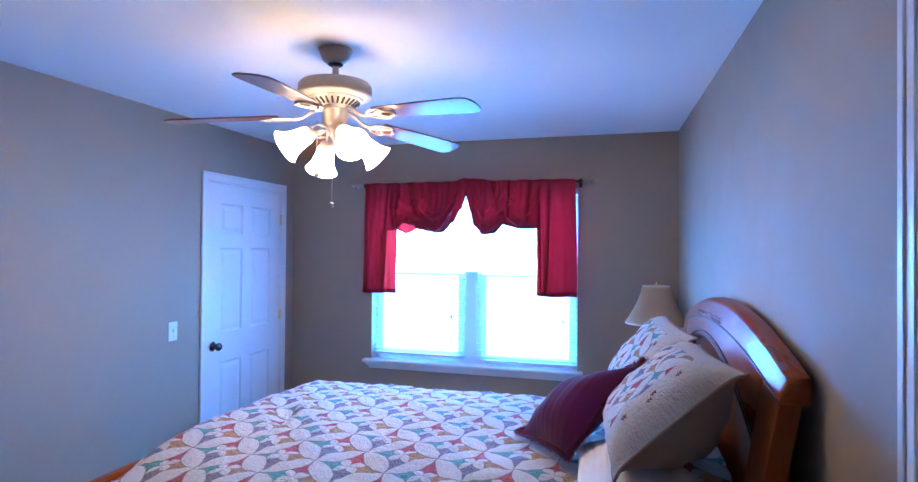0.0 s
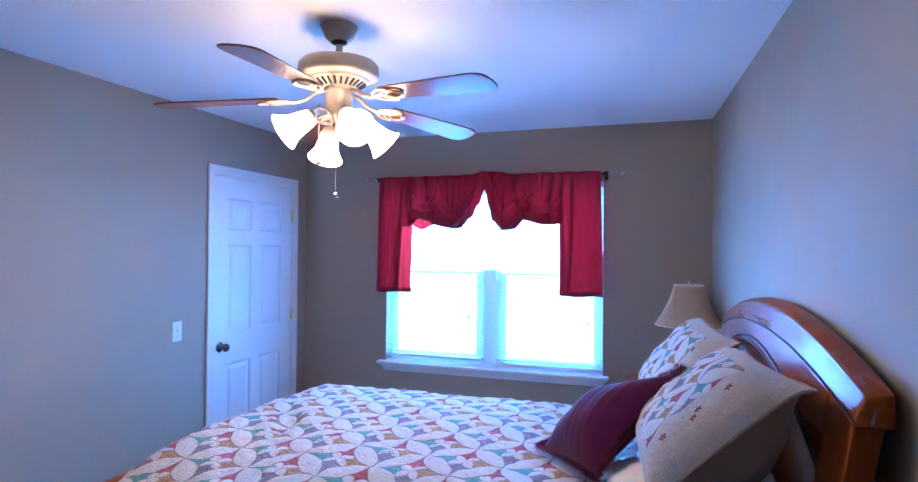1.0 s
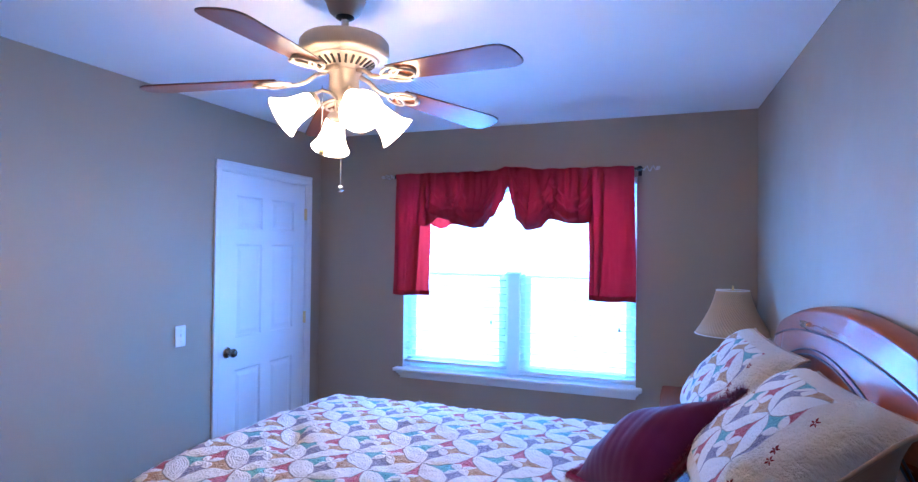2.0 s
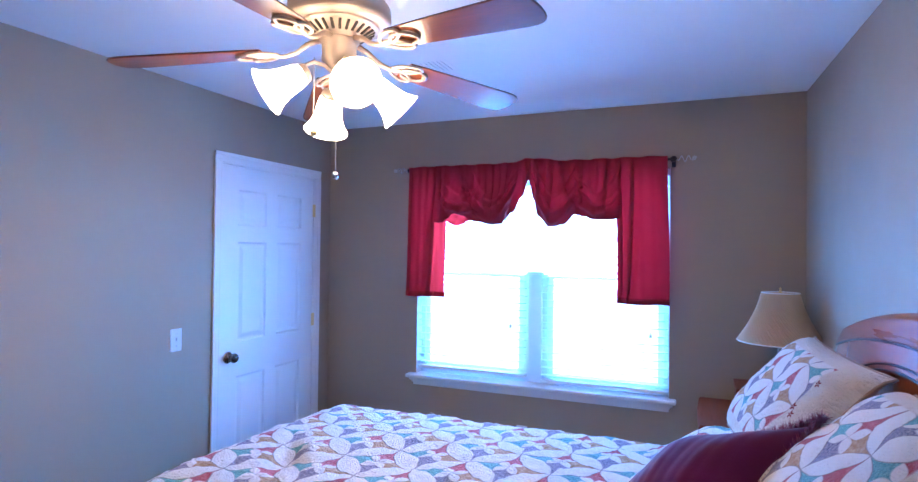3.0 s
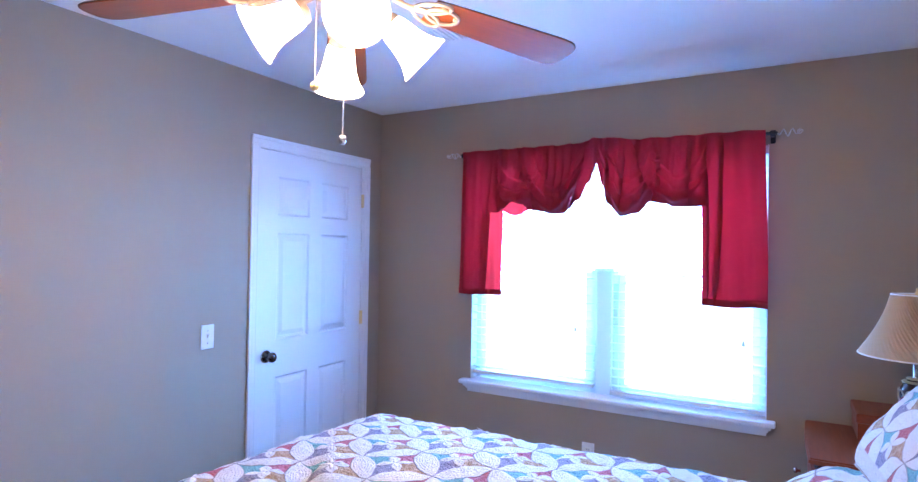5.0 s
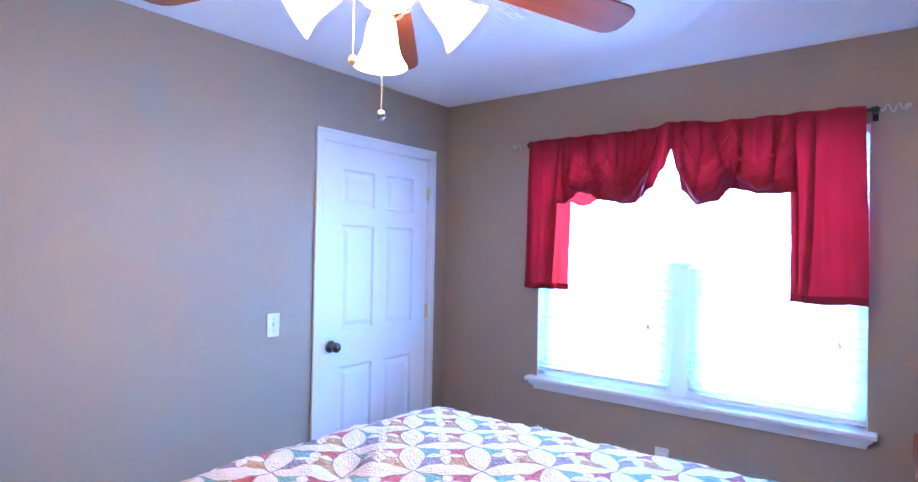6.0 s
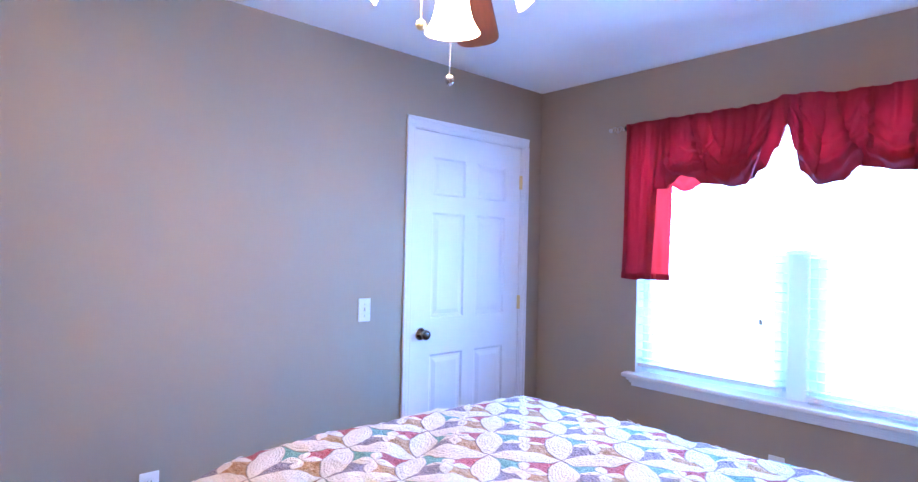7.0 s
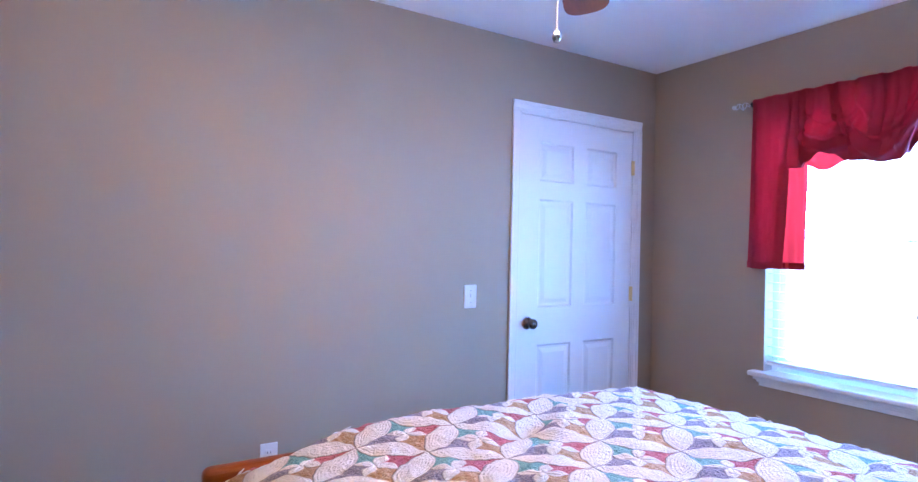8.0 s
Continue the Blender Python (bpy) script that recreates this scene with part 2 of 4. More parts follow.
def box(x0, x1, y0, y1, z0, z1, bevel=0.0, seg=2, bm=None):
    bm2 = bmesh.new()
    bmesh.ops.create_cube(bm2, size=1, matrix=Matrix.LocRotScale(((x0 + x1) / 2, (y0 + y1) / 2, (z0 + z1) / 2), None, (abs(x1 - x0), abs(y1 - y0), abs(z1 - z0))))
    if bevel:
        bmesh.ops.bevel(bm2, geom=bm2.edges[:], offset=bevel, segments=seg, affect="EDGES", profile=0.5)
    return join(bm, bm2)


def join(bm, bm2):
    """Adds bm2 to bm, or gives bm2 where there is no bm yet."""
    if bm is None:
        return bm2
    me = bpy.data.meshes.new("join")
    bm2.to_mesh(me)
    bm2.free()
    bm.from_mesh(me)
    bpy.data.meshes.remove(me)
    return bm


def lathe(profile, steps=32, at=None, bm=None, caps=True):
    """A turned body from (radius, z) pairs about the z axis."""
    bm2 = bmesh.new()
    rings = []
    for r, z in profile:
        rings.append([bm2.verts.new((r * math.cos(2 * math.pi * i / steps), r * math.sin(2 * math.pi * i / steps), z)) for i in range(steps)])
    for a, b in zip(rings, rings[1:]):
        for i in range(steps):
            bm2.faces.new((a[i], a[(i + 1) % steps], b[(i + 1) % steps], b[i]))
    if caps:
        bm2.faces.new(rings[0][::-1])
        bm2.faces.new(rings[-1])
    bmesh.ops.recalc_face_normals(bm2, faces=bm2.faces[:])
    if at is not None:
        bm2.transform(at)
    return join(bm, bm2)


def tube(points, radius, steps=8, bm=None, closed=False):
    """A round bar along points; radius is a number or one for each point."""
    bm2 = bmesh.new()
    pts = [Vector(p) for p in points]
    n = len(pts)
    rings, up = [], None
    for i, p in enumerate(pts):
        a = pts[(i - 1) % n] if closed or i else pts[0]
        b = pts[(i + 1) % n] if closed or i < n - 1 else pts[-1]
        t = (b - a).normalized()
        if up is None:
            up = Vector((0, 0, 1)) if abs(t.z) < 0.9 else Vector((1, 0, 0))
        side = t.cross(up).normalized()
        up = side.cross(t).normalized()
        r = radius[i] if isinstance(radius, (list, tuple)) else radius
        rings.append([bm2.verts.new(p + r * (math.cos(2 * math.pi * k / steps) * side + math.sin(2 * math.pi * k / steps) * up)) for k in range(steps)])
    pairs = list(zip(rings, rings[1:])) + ([(rings[-1], rings[0])] if closed else [])
    for a, b in pairs:
        for k in range(steps):
            bm2.faces.new((a[k], a[(k + 1) % steps], b[(k + 1) % steps], b[k]))
    if not closed:
        bm2.faces.new(rings[0][::-1])
        bm2.faces.new(rings[-1])
    bmesh.ops.recalc_face_normals(bm2, faces=bm2.faces[:])
    return join(bm, bm2)


def grid(nu, nv, at, bm=None):
    """A sheet of nu x nv quads; at(u, v) gives the place for u and v from 0 to 1."""
    bm2 = bmesh.new()
    vs = [[bm2.verts.new(at(i / nu, j / nv)) for j in range(nv + 1)] for i in range(nu + 1)]
    for i in range(nu):
        for j in range(nv):
            bm2.faces.new((vs[i][j], vs[i + 1][j], vs[i + 1][j + 1], vs[i][j + 1]))
    return join(bm, bm2)


def prism(outline, depth, bm=None, m=None):
    """A flat piece from an outline in x and y, depth thick along z."""
    bm2 = bmesh.new()
    lo = [bm2.verts.new((x, y, 0)) for x, y in outline]
    hi = [bm2.verts.new((x, y, depth)) for x, y in outline]
    bm2.faces.new(lo[::-1])
    bm2.faces.new(hi)
    for i in range(len(lo)):
        j = (i + 1) % len(lo)
        bm2.faces.new((lo[i], lo[j], hi[j], hi[i]))
    bmesh.ops.recalc_face_normals(bm2, faces=bm2.faces[:])
    if m is not None:
        bm2.transform(m)
    return join(bm, bm2)


def curve_at(points, x):
    """Smooth interpolation through (x, value) pairs."""
    if x <= points[0][0]:
        return points[0][1]
    for (x0, a), (x1, b) in zip(points, points[1:]):
        if x <= x1:
            k = (x - x0) / (x1 - x0)
            k = k * k * (3 - 2 * k)
            return a + (b - a) * k
    return points[-1][1]


# ---- the room ----
LEFT, WINDOW_Y, NEAR_Y, TOP = -2.68, 4.35, -2.6, 2.450
WIN_L, WIN_R, WIN_B, WIN_T = -1.952, -0.302, 0.705, 2.06


def right_x(y):
    """The wall behind the bed runs very slightly out of square."""
    return 0.392 + 0.040 * (WINDOW_Y - y)


tagged(mesh_object("floor", box(LEFT - 0.12, 0.85, NEAR_Y - 0.12, WINDOW_Y + 0.15, -0.1, 0), CARPET), "beige carpeted bedroom floor", "floor", kind="structure")
ceiling_slab = box(LEFT - 0.12, 0.85, NEAR_Y - 0.12, WINDOW_Y + 0.15, TOP, TOP + 0.1)
for v in ceiling_slab.verts:
    # it hangs a finger's width lower along the door wall
    v.co.z -= 0.014 if v.co.x < 0 else 0.0
tagged(mesh_object("ceiling", ceiling_slab, CEILING), "white textured flat ceiling", "ceiling", kind="structure")

# outside: a glowing ground sheet that turns up into a paler glowing one
glow_mesh = bpy.data.meshes.new("backdrop")
glow_mesh.from_pydata([(-9, 5.6, -0.6), (7, 5.6, -0.6), (7, 9.5, -0.4), (-9, 9.5, -0.4), (7, 10.5, 5.0), (-9, 10.5, 5.0)], [], [(0, 1, 2, 3), (3, 2, 4, 5)])
for m in (GROUND_GLOW, SKY_GLOW):
    glow_mesh.materials.append(m)
glow_mesh.polygons[1].material_index = 1
tagged(new("backdrop", glow_mesh), "added glowing backdrop beyond the overexposed window", "backdrop", kind="structure")

# the wall with the window, in four pieces round the opening, as one mesh
wall = None
for x0, x1, z0, z1 in ((LEFT - 0.12, WIN_L, 0, TOP), (WIN_R, 0.85, 0, TOP), (WIN_L, WIN_R, 0, WIN_B), (WIN_L, WIN_R, WIN_T, TOP)):
    wall = box(x0, x1, WINDOW_Y, WINDOW_Y + 0.15, z0, z1, bm=wall)
tagged(mesh_object("wall_north", wall, WALL), "taupe painted wall round the twin window", "wall", kind="structure")

# the wall with the white door; its doorway goes through
DOOR_Y0, DOOR_Y1, DOOR_TOP = 3.292, 4.158, 2.048
wall = None
for y0, y1, z0, z1 in ((NEAR_Y, DOOR_Y0 - 0.02, 0, TOP), (DOOR_Y1 + 0.02, WINDOW_Y, 0, TOP), (DOOR_Y0 - 0.02, DOOR_Y1 + 0.02, DOOR_TOP + 0.02, TOP)):
    wall = box(LEFT - 0.12, LEFT, y0, y1, z0, z1, bm=wall)
tagged(mesh_object("wall_west", wall, WALL), "taupe painted wall beside the white door", "wall", kind="structure")


def slab(p, q, out, z0, z1):
    bm = bmesh.new()
    corner = [(*p, z0), (*q, z0), (q[0] + out[0], q[1] + out[1], z0), (p[0] + out[0], p[1] + out[1], z0)]
    lo = [bm.verts.new(c) for c in corner]
    hi = [bm.verts.new((c[0], c[1], z1)) for c in corner]
    bm.faces.new(lo)
    bm.faces.new(hi)
    for i in range(4):
        bm.faces.new((lo[i], lo[(i + 1) % 4], hi[(i + 1) % 4], hi[i]))
    bmesh.ops.recalc_face_normals(bm, faces=bm.faces[:])
    return bm


tagged(mesh_object("wall_east", slab((right_x(WINDOW_Y), WINDOW_Y), (right_x(NEAR_Y), NEAR_Y), (0.12, 0.0), 0, TOP), WALL), "taupe painted wall behind the headboard", "wall", kind="structure")
# the south wall is unseen and set far back to bounce little light
tagged(mesh_object("wall_south", box(LEFT - 0.12, 0.85, NEAR_Y - 0.12, NEAR_Y, 0, TOP), WALL), "plain taupe painted wall", "wall", kind="structure")


# ---- the white door ----
def six_panel_door(y0, y1, z0, z1, thick):
    """A door leaf whose room side faces +x, at x = 0, with six raised panels."""
    bm = bmesh.new()
    w, h = y1 - y0, z1 - z0
    cols = [0.0, 0.155, 0.445, 0.555, 0.845, 1.0]
    rows = [0.0, 0.115, 0.385, 0.485, 0.778, 0.826, 0.932, 1.0]
    step = 0.018

    def quad(a, b, c, d, x0, x1):
        pts = [(x0, a, c), (x0, b, c), (x0, b, d), (x0, a, d)]
        return [bm.verts.new((p[0], y0 + p[1] * w, z0 + p[2] * h)) for p in pts]

    for i in range(5):
        for j in range(7):
            a, b, c, d = cols[i], cols[i + 1], rows[j], rows[j + 1]
            if i in (1, 3) and j in (1, 3, 5):
                sy, sz = step / w, step / h
                levels = [(0.0, 0.0), (0.6, -0.009), (1.3, -0.009), (2.6, -0.002)]
                rings = [quad(a + k * sy, b - k * sy, c + k * sz, d - k * sz, dx, dx) for k, dx in levels]
                for r0, r1 in zip(rings, rings[1:]):
                    for k in range(4):
                        bm.faces.new((r0[k], r0[(k + 1) % 4], r1[(k + 1) % 4], r1[k]))
                bm.faces.new(rings[-1])
            else:
                bm.faces.new(quad(a, b, c, d, 0, 0))
    bmesh.ops.remove_doubles(bm, verts=bm.verts[:], dist=0.0004)
    back = [bm.verts.new((-thick, y, z)) for y, z in ((y0, z0), (y1, z0), (y1, z1), (y0, z1))]
    bm.faces.new(back[::-1])
    outer = [(0, y0, z0), (0, y1, z0), (0, y1, z1), (0, y0, z1)]
    for k in range(4):
        e = (k + 1) % 4
        bm.faces.new([bm.verts.new(outer[k]), bm.verts.new(outer[e]), bm.verts.new(back[e].co), bm.verts.new(back[k].co)])
    bmesh.ops.remove_doubles(bm, verts=bm.verts[:], dist=0.0004)
    bmesh.ops.recalc_face_normals(bm, faces=bm.faces[:])
    return bm


def casing(points, width, thick, sign=1):
    """A flat moulding with a thicker outer edge along an upright or level line, for x-facing walls."""
    (ya, za), (yb, zb), inward = points
    bm = None
    # three strips of different thickness make the moulded profile
    for k0, k1, t in ((0.0, 0.35, 1.0), (0.35, 0.8, 0.78), (0.8, 1.0, 0.6)):
        if ya == yb:
            a, b = ya + inward * width * k0, ya + inward * width * k1
            bm = box(0, sign * thick * t, min(a, b), max(a, b), za, zb, 0.002, 1, bm)
        else:
            a, b = za + inward * width * k0, za + inward * width * k1
            bm = box(0, sign * thick * t, ya, yb, min(a, b), max(a, b), 0.002, 1, bm)
    return bm


door = thing("door_1", "closed white six-panel door with dark knob and brass hinges", "door", pose(LEFT, 0, 0), kind="structure")
part("door_leaf", six_panel_door(DOOR_Y0 + 0.003, DOOR_Y1 - 0.003, 0.012, DOOR_TOP - 0.003, 0.035), TRIM, door).location.x = -0.006
jamb = box(-0.12, 0.0, DOOR_Y0 - 0.018, DOOR_Y0, 0, DOOR_TOP)
jamb = box(-0.12, 0.0, DOOR_Y1, DOOR_Y1 + 0.018, 0, DOOR_TOP, bm=jamb)
jamb = box(-0.12, 0.0, DOOR_Y0 - 0.018, DOOR_Y1 + 0.018, DOOR_TOP, DOOR_TOP + 0.018, bm=jamb)
part("jamb", jamb, TRIM, door)
CAS = 0.057
part("casing_upright", casing(((DOOR_Y0 - CAS - 0.006, 0), (DOOR_Y0 - CAS - 0.006, DOOR_TOP + 0.006), 1), CAS, 0.013), TRIM, door)
part("casing_upright", casing(((DOOR_Y1 + CAS + 0.006, 0), (DOOR_Y1 + CAS + 0.006, DOOR_TOP + 0.006), -1), CAS, 0.013), TRIM, door)
part("casing_head", casing(((DOOR_Y0 - CAS - 0.006, DOOR_TOP + CAS + 0.006), (DOOR_Y1 + CAS + 0.006, DOOR_TOP + CAS + 0.006), -1), CAS, 0.0135), TRIM, door)
KNOB_Y, KNOB_Z = 3.358, 0.918
knob = lathe([(0.033, 0), (0.033, 0.004), (0.027, 0.009), (0.012, 0.012), (0.011, 0.030), (0.020, 0.034), (0.028, 0.046), (0.028, 0.056), (0.021, 0.066), (0.006, 0.069)], 28)
handle = part("door_knob", knob, DARK_NICKEL, door, "dark polished metal door knob", True)
handle.matrix_local = pose(-0.005, KNOB_Y, KNOB_Z, 0, 90, 0)
rose = part("rosette", lathe([(0.036, 0.0), (0.036, 0.003), (0.033, 0.006)], 28), CHROME, handle, "chrome ring", True)
for z in (1.825, 1.058, 0.26):
    h = box(-0.002, 0.004, DOOR_Y1 - 0.016, DOOR_Y1 + 0.002, z - 0.044, z + 0.044, 0.001, 1)
    for k in range(5):
        h = tube([(0.006, DOOR_Y1 - 0.001, z - 0.044 + k * 0.0176 + 0.001), (0.006, DOOR_Y1 - 0.001, z - 0.044 + (k + 1) * 0.0176 - 0.001)], 0.006, 10, h)
    part("hinge", h, BRASS, door, "polished brass hinge")


# ---- trim of the doorway that stands by the camera's start ----
side = thing("door_2", "white painted door casing on the headboard wall", "door trim", pose(right_x(1.165), 1.165, 0, 0, 0, math.degrees(math.atan(0.04))), kind="structure")
part("casing_upright", casing(((0.0, 0.0), (0.0, 2.11), -1), 0.062, 0.02, -1), TRIM, side)
part("casing_head", casing(((-0.95, 2.11), (-0.062, 2.11), -1), 0.062, 0.02, -1), TRIM, side)
part("door_leaf", box(-0.006, 0.0, -0.9, -0.062, 0.01, 2.048), TRIM, side)


# ---- wall plates ----
def wall_plate(name, label, category, m, toggle):
    """A plate in the x-z plane that faces -y, with its switch or its two sockets."""
    t = thing(name, label, category, m)
    w, h = 0.036, 0.059
    part("plate", box(-w, w, -0.006, 0, -h, h, 0.003, 2), PLASTIC, t)
    if toggle:
        part("toggle", box(-0.005, 0.005, -0.016, -0.005, -0.004, 0.014, 0.002, 1), PLASTIC, t)
        part("slot", box(-0.006, 0.006, -0.0068, -0.005, -0.013, 0.013), PLASTIC, t)
        spots = (-0.03, 0.03)
    else:
        for z in (-0.02, 0.02):
            s = part("socket", box(-0.017, 0.017, -0.0085, -0.005, z - 0.013, z + 0.013, 0.003, 2), PLASTIC, t)
            for x in (-0.006, 0.006):
                part("slot", box(x - 0.001, x + 0.001, -0.0092, -0.0085, z - 0.003, z + 0.006), SLOT, s)
        spots = (0.0,)
    for z in spots:
        part("screw", lathe([(0.003, 0), (0.003, 0.001), (0.002, 0.0015)], 10, pose(0, -0.006, z, 90)), CHROME, t)
    return t


wall_plate("light_switch", "white plastic toggle switch on the wall by the door", "light switch", pose(LEFT, 2.985, 1.072, 0, 0, 90), True)
wall_plate("wall_outlet", "white plastic outlet low on the wall beyond the bed", "outlet", pose(LEFT, 2.002, 0.430, 0, 0, 90), False)
wall_plate("wall_outlet", "white plastic outlet on the wall under the window", "outlet", pose(-1.19, WINDOW_Y, 0.382), False)


# ---- the twin window ----
window = thing("window_1", "white twin vinyl window with a wooden stool and apron", "window", pose(0, WINDOW_Y, 0), kind="structure")
MID = -1.126
# plaster returns are the wall itself; the vinyl units sit back in the opening
for x0, x1 in ((WIN_L, MID - 0.045), (MID + 0.045, WIN_R)):
    left_unit = x0 < MID - 0.5
    unit = box(x0, x0 + 0.035, 0.075, 0.135, WIN_B, 1.41, 0.003, 1)
    unit = box(x1 - 0.035, x1, 0.075, 0.135, WIN_B, 1.41, 0.003, 1, unit)
    # the upper mullion, lost in the glare, is left out: one light spans both
    q0, q1 = (x0, MID) if left_unit else (MID, x1)
    e0, e1 = (x0, x0 + 0.035) if left_unit else (x1 - 0.035, x1)
    unit = box(e0, e1, 0.100, 0.135, 1.41, WIN_T, 0.003, 1, unit)
    unit = box(x0 + 0.035, x1 - 0.035, 0.075, 0.135, WIN_B, WIN_B + 0.035, 0.003, 1, unit)
    unit = box(q0 + 0.035 * left_unit, q1 - 0.035 * (not left_unit), 0.075, 0.135, WIN_T - 0.035, WIN_T, 0.003, 1, unit)
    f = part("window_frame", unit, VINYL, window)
    s = box(x0 + 0.035, x0 + 0.070, 0.082, 0.104, WIN_B + 0.035, 1.40, 0.002, 1)
    s = box(x1 - 0.070, x1 - 0.035, 0.082, 0.104, WIN_B + 0.035, 1.40, 0.002, 1, s)
    s = box(x0 + 0.070, x1 - 0.070, 0.082, 0.104, WIN_B + 0.035, WIN_B + 0.070, 0.002, 1, s)
    s = box(x0 + 0.070, x1 - 0.070, 0.082, 0.104, 1.385, 1.40, 0.002, 1, s)
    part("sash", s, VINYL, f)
    u0, u1 = (e1, MID) if left_unit else (MID, e0)
    top_rail = box(u0, u1, 0.106, 0.128, 1.386, 1.401, 0.002, 1)
    top_rail = box(u0, u1, 0.106, 0.128, WIN_T - 0.070, WIN_T - 0.035, 0.002, 1, top_rail)
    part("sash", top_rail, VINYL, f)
    for a, b, y, z0, z1 in ((x0 + 0.069, x1 - 0.069, 0.091, WIN_B + 0.069, 1.386), (u0 + 0.001, u1 - 0.001, 0.115, 1.399, WIN_T - 0.069)):
        p = part("pane", box(a, b, y, y + 0.004, z0, z1), GLASS, f)
        p.visible_shadow = False
for xa, xb in ((WIN_L, WIN_L + 0.004), (WIN_R - 0.004, WIN_R)):
    part("jamb_liner", box(xa, xb, 0.003, 0.074, WIN_B + 0.004, WIN_T), TRIM, window)
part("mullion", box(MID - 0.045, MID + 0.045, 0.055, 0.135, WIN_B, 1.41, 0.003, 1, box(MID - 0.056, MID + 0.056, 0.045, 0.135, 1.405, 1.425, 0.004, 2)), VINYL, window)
part("window_sill", box(-2.005, -0.262, -0.062, 0.075, WIN_B - 0.022, WIN_B + 0.004, 0.008, 3), TRIM, window)
# the apron under the stool tapers in steps
apron = None
for k, (d, z0, z1, e) in enumerate(((0.040, 0.666, 0.683, 0.0), (0.028, 0.652, 0.666, 0.012), (0.017, 0.632, 0.652, 0.020))):
    apron = box(-1.985 + e, -0.282 - e, -d, 0, z0, z1, 0.003, 2, apron)
part("apron", apron, TRIM, window)


# ---- blinds ----
def blind(x0, x1, drop):
    t = thing("window_blind", "white two-inch horizontal blind, slats open, in the window", "blind", pose(0, WINDOW_Y + 0.04, 0), "blinds in the twin window")
    part("headrail", box(x0, x1, -0.028, 0.028, WIN_T - 0.045, WIN_T - 0.002, 0.003, 1), PLASTIC, t)
    part("bottom_rail", box(x0, x1, -0.026, 0.026, drop, drop + 0.022, 0.004, 2), PLASTIC, t)
    top = WIN_T - 0.06
    pitch = 0.0475
    shape = bmesh.new()
    rows = []
    for y, z in ((-0.025, -0.003), (-0.013, -0.0005), (0, 0.0008), (0.013, -0.0005), (0.025, -0.003)):
        rows.append([shape.verts.new((x, y, z + dz)) for x in (x0 + 0.003, x1 - 0.003) for dz in (0.0014, -0.0014)])
    for a, b in zip(rows, rows[1:]):
        shape.faces.new((a[0], a[2], b[2], b[0]))
        shape.faces.new((a[1], b[1], b[3], a[3]))
        shape.faces.new((a[0], b[0], b[1], a[1]))
        shape.faces.new((a[2], a[3], b[3], b[2]))
    shape.faces.new((rows[0][0], rows[0][1], rows[0][3], rows[0][2]))
    shape.faces.new((rows[-1][0], rows[-1][2], rows[-1][3], rows[-1][1]))
    me = bpy.data.meshes.new("slat")
    shape.to_mesh(me)
    shape.free()
    me.materials.append(BLIND)
    z = drop + 0.05
    while z < top:
        s = new("slat", me)
        s.parent = t
        s.location = (0, 0, z)
        s.rotation_euler = (radians(-4 + random.uniform(-1.5, 1.5)), 0, 0)
        z += pitch
    for x in (x0 + 0.14, (x0 + x1) / 2, x1 - 0.14):
        for y in (-0.027, 0.027):
            part("ladder_cord", tube([(x, y, drop + 0.02), (x, y, WIN_T - 0.04)], 0.0012, 5), PLASTIC, t)
    part("lift_cord", tube([(x1 - 0.10, -0.034, 1.09), (x1 - 0.098, -0.034, WIN_T - 0.03)], 0.0014, 5), PLASTIC, t)
    part("tassel", lathe([(0.003, 0.03), (0.007, 0.024), (0.010, 0.004), (0.008, 0.0)], 12, pose(x1 - 0.10, -0.034, 1.055)), TASSEL, t, "small tan cord tassel", True)
    return t


blind(WIN_L + 0.006, MID - 0.050, 0.742)
blind(MID + 0.046, WIN_R - 0.006, 0.722)

# ---- curtain rod and the two draped panels ----
ROD_Y, ROD_Z = WINDOW_Y - 0.085, 2.098
rod = thing("curtain_rod", "thin dark iron curtain rod with scrolled wire finials", "curtain rod", pose(0, ROD_Y, ROD_Z))
part("pole", tube([(-1.985, 0, 0), (-1.126, 0, 0.004), (-0.265, 0, 0)], 0.008, 10), BLACK, rod)
for x, sgn in ((-1.975, -1), (-0.285, 1)):
    b = box(x - 0.008, x + 0.008, 0.0, 0.085, -0.006, 0.006, 0.002, 1)
    b = box(x - 0.011, x + 0.011, 0.079, 0.085, -0.035, 0.03, 0.002, 1, b)
    b = tube([(x - 0.012, 0, 0), (x + 0.012, 0, 0)], 0.014, 12, b)
    part("bracket", b, BLACK, rod, "black iron bracket")
    # the finial: coiled wire that swells and closes again, with a scroll at its end
    f = None
    for k in range(2):
        coil = []
        for i in range(64):
            q = i / 63
            r = 0.019 * (0.25 + 0.75 * math.sin(math.pi * q)) * (1 if k else 0.8)
            ang = 2 * math.pi * (2.6 * q + 0.5 * k) * (1 if k else -1)
            coil.append((x + sgn * (0.016 + 0.098 * q), r * math.cos(ang), r * math.sin(ang)))
        f = tube(coil, 0.0022, 6, f)
    swirl = [(x + sgn * (0.112 + 0.013 * math.cos(0.6 * i) * (1 - i / 26)), 0.0, 0.014 * math.sin(0.6 * i) * (1 - i / 26)) for i in range(20)]
    f = tube(swirl, 0.0022, 6, f)
    part("finial", f, WIRE, rod, "scrolled wire finial")


def hump(v, c, w):
    return math.exp(-((v - c) / w) ** 2)


